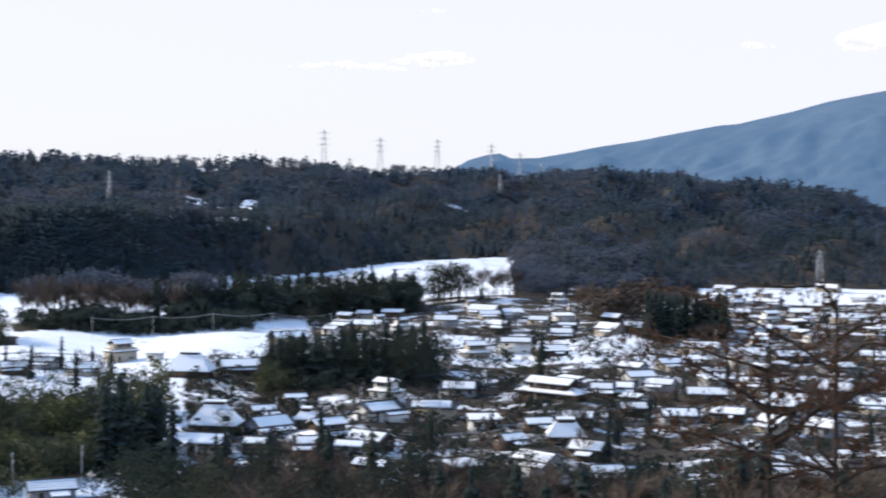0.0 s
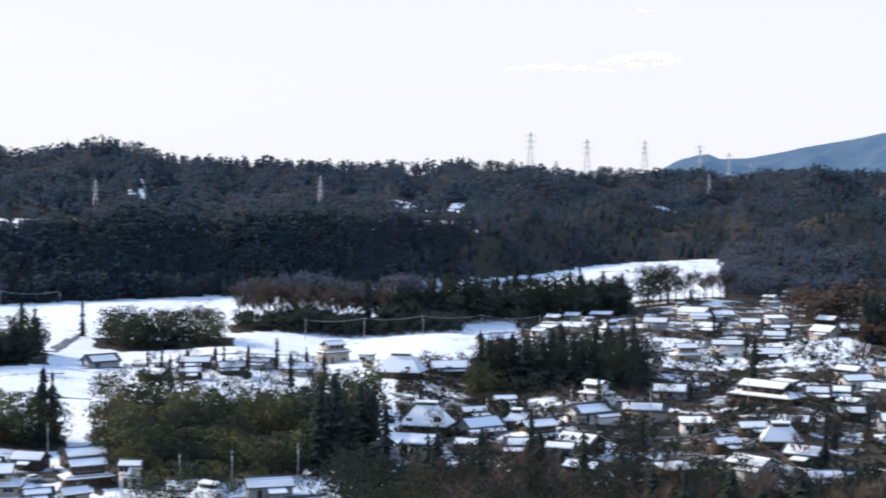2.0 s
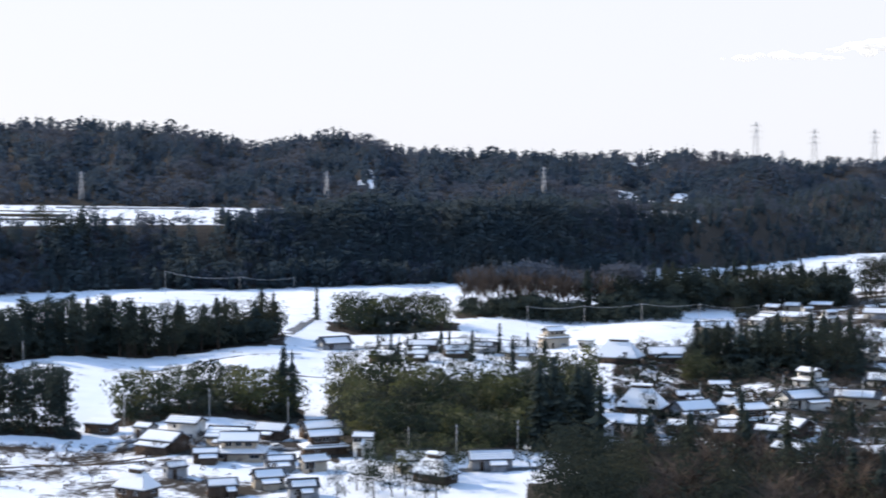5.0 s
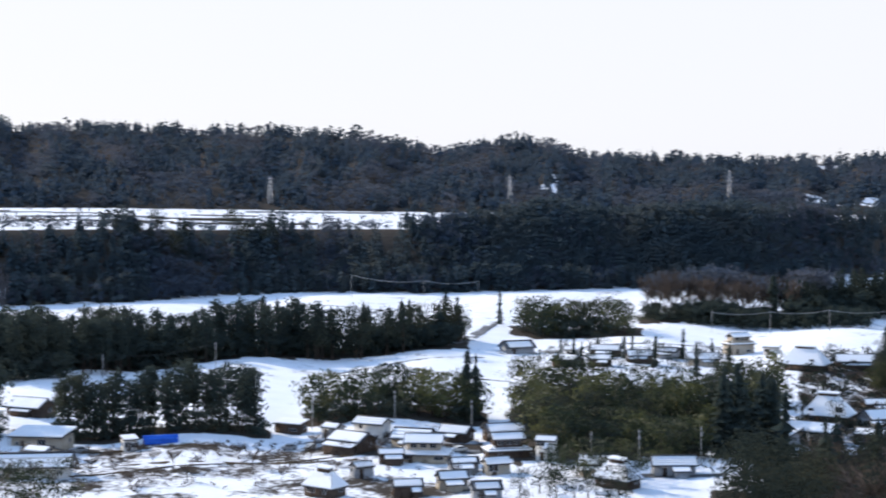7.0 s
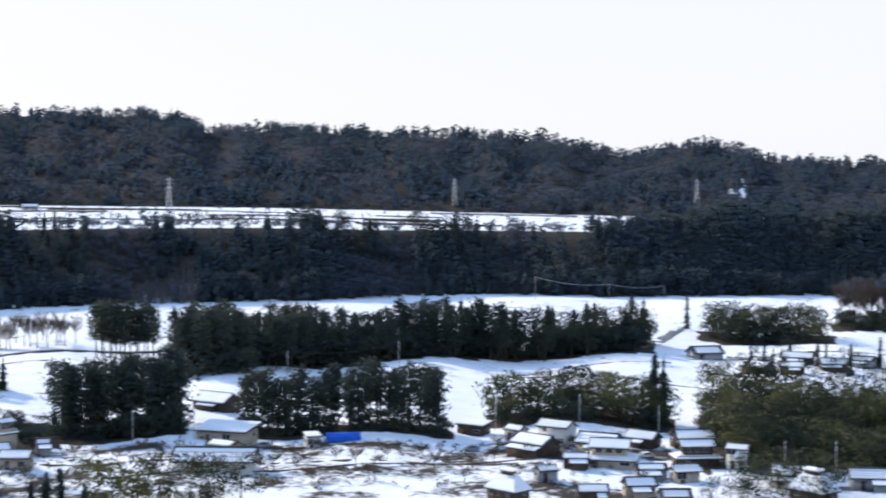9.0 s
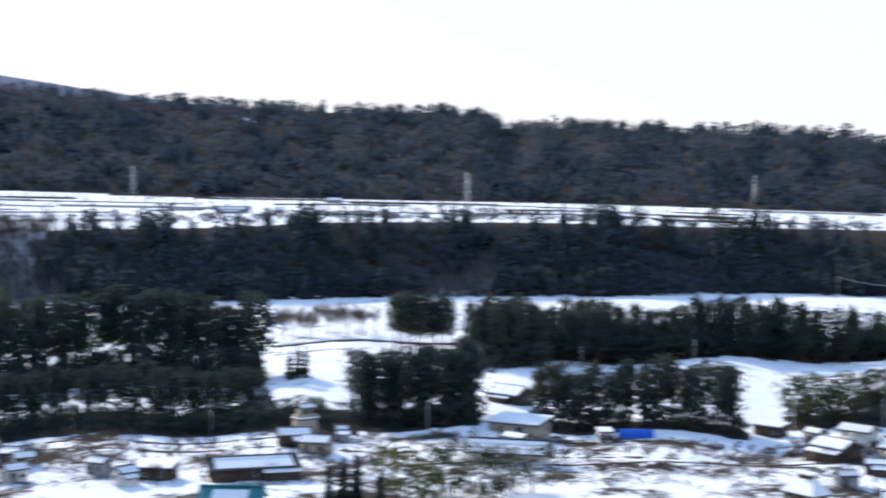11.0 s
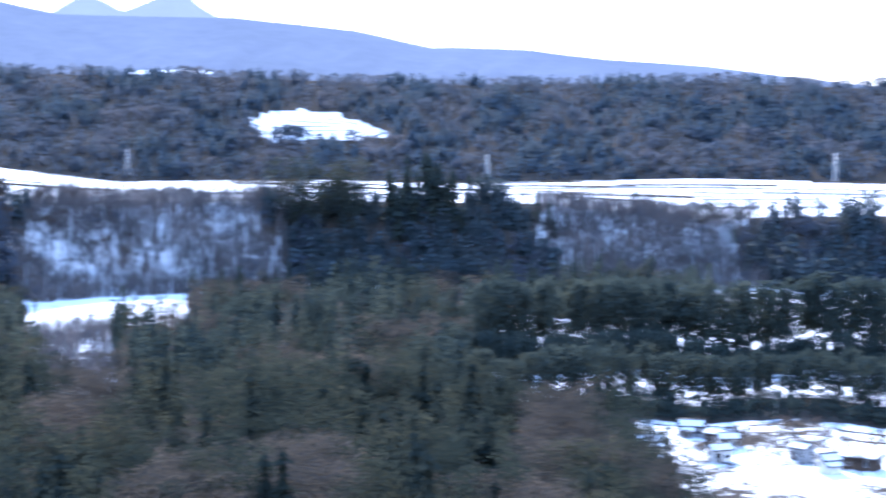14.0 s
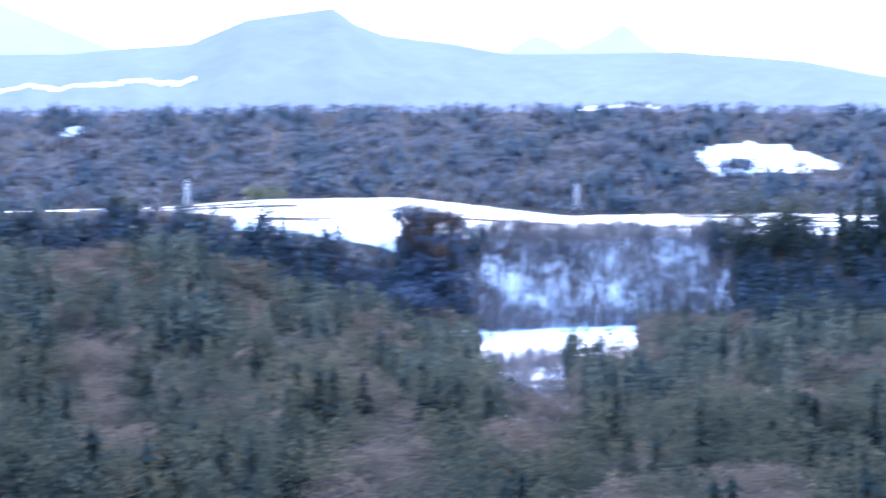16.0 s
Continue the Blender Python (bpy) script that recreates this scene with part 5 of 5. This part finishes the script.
# ---- blue tarpaulin over a stack ----
def tarpaulin(a, r, w, d, h):
    root = tagged(new("covered_stack"), "stack under a bright blue tarpaulin", "stack")
    s = Soup()
    n = 9
    ring = lambda x, k: [(x, -d / 2 * k, 0), (x, -d / 2 * k, h * 0.6), (x, -d * 0.3 * k, h * (0.95 + 0.05 * math.sin(x * 2))), (x, d * 0.3 * k, h * (0.93 + 0.07 * math.sin(x * 3))), (x, d / 2 * k, h * 0.55), (x, d / 2 * k, 0)]
    rows = [ring(-w / 2 + w * i / (n - 1), 1 - 0.06 * math.sin(i * 2.1)) for i in range(n)]
    for p, q in zip(rows, rows[1:]):
        for i in range(5):
            s.face(p[i], q[i], q[i + 1], p[i + 1])
    s.face(*rows[0])
    s.face(*reversed(rows[-1]))
    part("tarpaulin", s.mesh("tarpaulin", M["tarp"]), root)
    s = Soup()
    for x in (-0.3, 0.0, 0.3):
        s.beam((w * x, -d / 2 - 0.02, 0.5), (w * x, d / 2, h * 0.9), 0.04)
    part("rope", s.mesh("rope", M["white"]), root)
    root.matrix_basis = Matrix.Translation(spot(a, r)) @ pose(0, 0, 0, 0, 0, a + 5)


tarpaulin(33.15, 380, 8.4, 3, 2.1)


# ---- parked cars ----
def car(a, r, turn, mat, label):
    root = tagged(new("car"), label, "car", "parked cars")
    s = Soup()
    prof = [(-1.9, 0.35), (-1.9, 0.85), (-1.2, 0.95), (-0.7, 1.42), (0.9, 1.45), (1.5, 0.98), (1.9, 0.9), (1.9, 0.35)]
    for y, q in ((-0.75, 1), (0.75, -1)):
        s.face(*[(x, y, z) for x, z in prof][::q])
    for (x0, z0), (x1, z1) in zip(prof, prof[1:] + prof[:1]):
        s.face((x0, -0.75, z0), (x0, 0.75, z0), (x1, 0.75, z1), (x1, -0.75, z1))
    part("body", s.mesh("body", M[mat]), root)
    g = Soup()
    for y in (-0.765, 0.755):
        g.box((-0.75, y, 0.98), (1.1, y + 0.01, 1.34))
    part("side_window", g.mesh("side_window", M["glass"]), root)
    for x in (-1.2, 1.2):
        for y in (-0.72, 0.72):
            w = Soup()
            w.beam((x, y - 0.1, 0.3), (x, y + 0.1, 0.3), 0.62, 0.62, 12)
            part("wheel", w.mesh("wheel", M["wire"]), root)
    root.matrix_basis = Matrix.Translation(spot(a, r)) @ pose(0, 0, 0, 0, 0, a + turn)


for a, r, turn, mat, label in ((28.4, 372, 10, "grey", "silver car parked by the field"), (27.6, 370, 60, "white", "white car parked by the houses"), (22.0, 366, 30, "white", "white car in a snowy yard"), (37.9, 377, 5, "wire", "dark car beside the workshop"), (36.1, 378, 15, "grey", "grey car beside the workshop"), (-0.6, 446, 20, "white", "white car in the village street"), (4.9, 404, 15, "grey", "silver car in the village street"), (-5.5, 446, 80, "white", "white car in a village yard")):
    car(a, r, turn, mat, label)


# ---- dry-leaved tree beside the lookout ----
def dry_tree(a, r, top, size, many):
    g = random.Random(3)
    root = tagged(new("dry_leaved_tree"), "tangled tree with withered red-brown leaves below the lookout", "tree")
    foot = spot(a, r, -0.4)
    h = top - foot.z
    limbs, leaves, twigs = [Soup() for k in range(many)], Soup(), Soup()
    trunk = Soup()
    trunk.beam((0, 0, 0), (0.1, 0.1, h * 0.45), 0.5, 0.34, 8)
    trunk.beam((0.1, 0.1, h * 0.45), (0, 0.2, h * 0.94), 0.34, 0.1, 7)

    def leaf(p):
        l = g.uniform(0.055, 0.11) * size
        d = Vector((g.gauss(0, 0.35), g.gauss(0, 0.35), -1)).normalized() * l
        e = d.orthogonal().normalized()
        e.rotate(Matrix.Rotation(g.uniform(0, 6.28), 3, d.normalized()))
        e *= l * g.uniform(0.22, 0.36)
        leaves.face(p, p + d * 0.5 + e, p + d, p + d * 0.5 - e)

    for k, soup in enumerate(limbs):
        t = k * 2.4 + g.random()
        p = Vector((0, 0.1, h * g.uniform(0.66, 0.93)))
        d = Vector((math.cos(t), math.sin(t), g.uniform(0.25, 0.8))).normalized()
        w, n = 0.16, 10
        for i in range(n):
            q = p + d * 0.38 * size
            soup.beam(p, q, w, w * 0.86, 6)
            w *= 0.84
            for j in range(4 if i > 2 else 1):
                u = (d + Vector((g.gauss(0, 0.8), g.gauss(0, 0.8), g.gauss(0.15, 0.5)))).normalized()
                b, ww = q.copy(), 0.03
                for m in range(g.randint(3, 6)):
                    c = b + u * 0.2 * size
                    twigs.beam(b, c, ww, ww * 0.8, 3)
                    ww *= 0.8
                    u = (u + Vector((g.gauss(0, 0.35), g.gauss(0, 0.35), g.gauss(0.05, 0.25)))).normalized()
                    b = c
                    if g.random() < 0.6 and c.z < h * 0.97:
                        for x in range(g.randint(3, 7)):
                            leaf(c + Vector((g.gauss(0, 0.05), g.gauss(0, 0.05), g.gauss(-0.02, 0.04))))
            d = (d + Vector((g.gauss(0, 0.24), g.gauss(0, 0.24), g.gauss(-0.03, 0.16)))).normalized()
            p = q
        part("limb", soup.mesh("limb", M["bark"]), root)
    part("trunk", trunk.mesh("trunk", M["bark"]), root)
    part("twigs", twigs.mesh("twigs", M["twigs"]), root)
    part("leaves", leaves.mesh("leaves", M["dry"]), root, "withered red-brown leaves")
    root.matrix_basis = Matrix.Translation(foot)


dry_tree(-9.3, 69, 62.0, 1.6, 13)
dry_tree(-7.6, 72, 60.0, 1.5, 11)


# ---- clouds ----
def cloud(a, up, r, w, h, n, seed):
    g = random.Random(seed)
    bm = bmesh.new()
    for k in range(n):
        u = g.uniform(-1, 1)
        s = (1 - abs(u) ** 1.5) * g.uniform(0.35, 1.0) * h / 2 + h * 0.06
        m = Matrix.Translation((u * w / 2, g.uniform(-h, h), g.uniform(-0.15, 0.35) * h * (1 - u * u))) @ Matrix.Diagonal((s * g.uniform(1.2, 2.4), s, s * 0.6, 1))
        bmesh.ops.create_icosphere(bm, subdivisions=3, radius=1.0, matrix=m)
    for v in bm.verts:
        v.co += Vector(noise.noise_vector(v.co * (2.2 / h))) * h * 0.16
    me = bpy.data.meshes.new("cloud")
    bm.to_mesh(me)
    bm.free()
    me.polygons.foreach_set("use_smooth", np.ones(len(me.polygons), bool))
    me.materials.append(M["cloud"])
    ob = tagged(new("backdrop_cloud", me), "small white fair-weather cloud in a pale sky", "cloud", kind="structure")
    ob.matrix_basis = Matrix.Translation((-r * math.sin(radians(a)), r * math.cos(radians(a)), EYE + r * math.tan(radians(up)))) @ pose(0, 0, 0, 0, 0, a)


M["cloud"] = material("cloud", [(0.86, 0.87, 0.88), (0.9, 0.9, 0.9)], 60, 1.0)
p = M["cloud"].node_tree.nodes["Principled BSDF"]
# emission lifts the clouds to the brightness of the sky behind
p.inputs["Emission Color"].default_value, p.inputs["Emission Strength"].default_value = (0.82, 0.85, 0.88, 1), 0.8
cloud(0.45, 4.42, 4700, 240, 55, 22, 1)
cloud(3.6, 4.1, 4750, 360, 36, 22, 2)
cloud(-15.4, 5.0, 4700, 170, 120, 18, 3)
cloud(-11.2, 4.95, 4700, 100, 24, 9, 4)
cloud(0.5, 6.2, 4700, 80, 12, 7, 5)
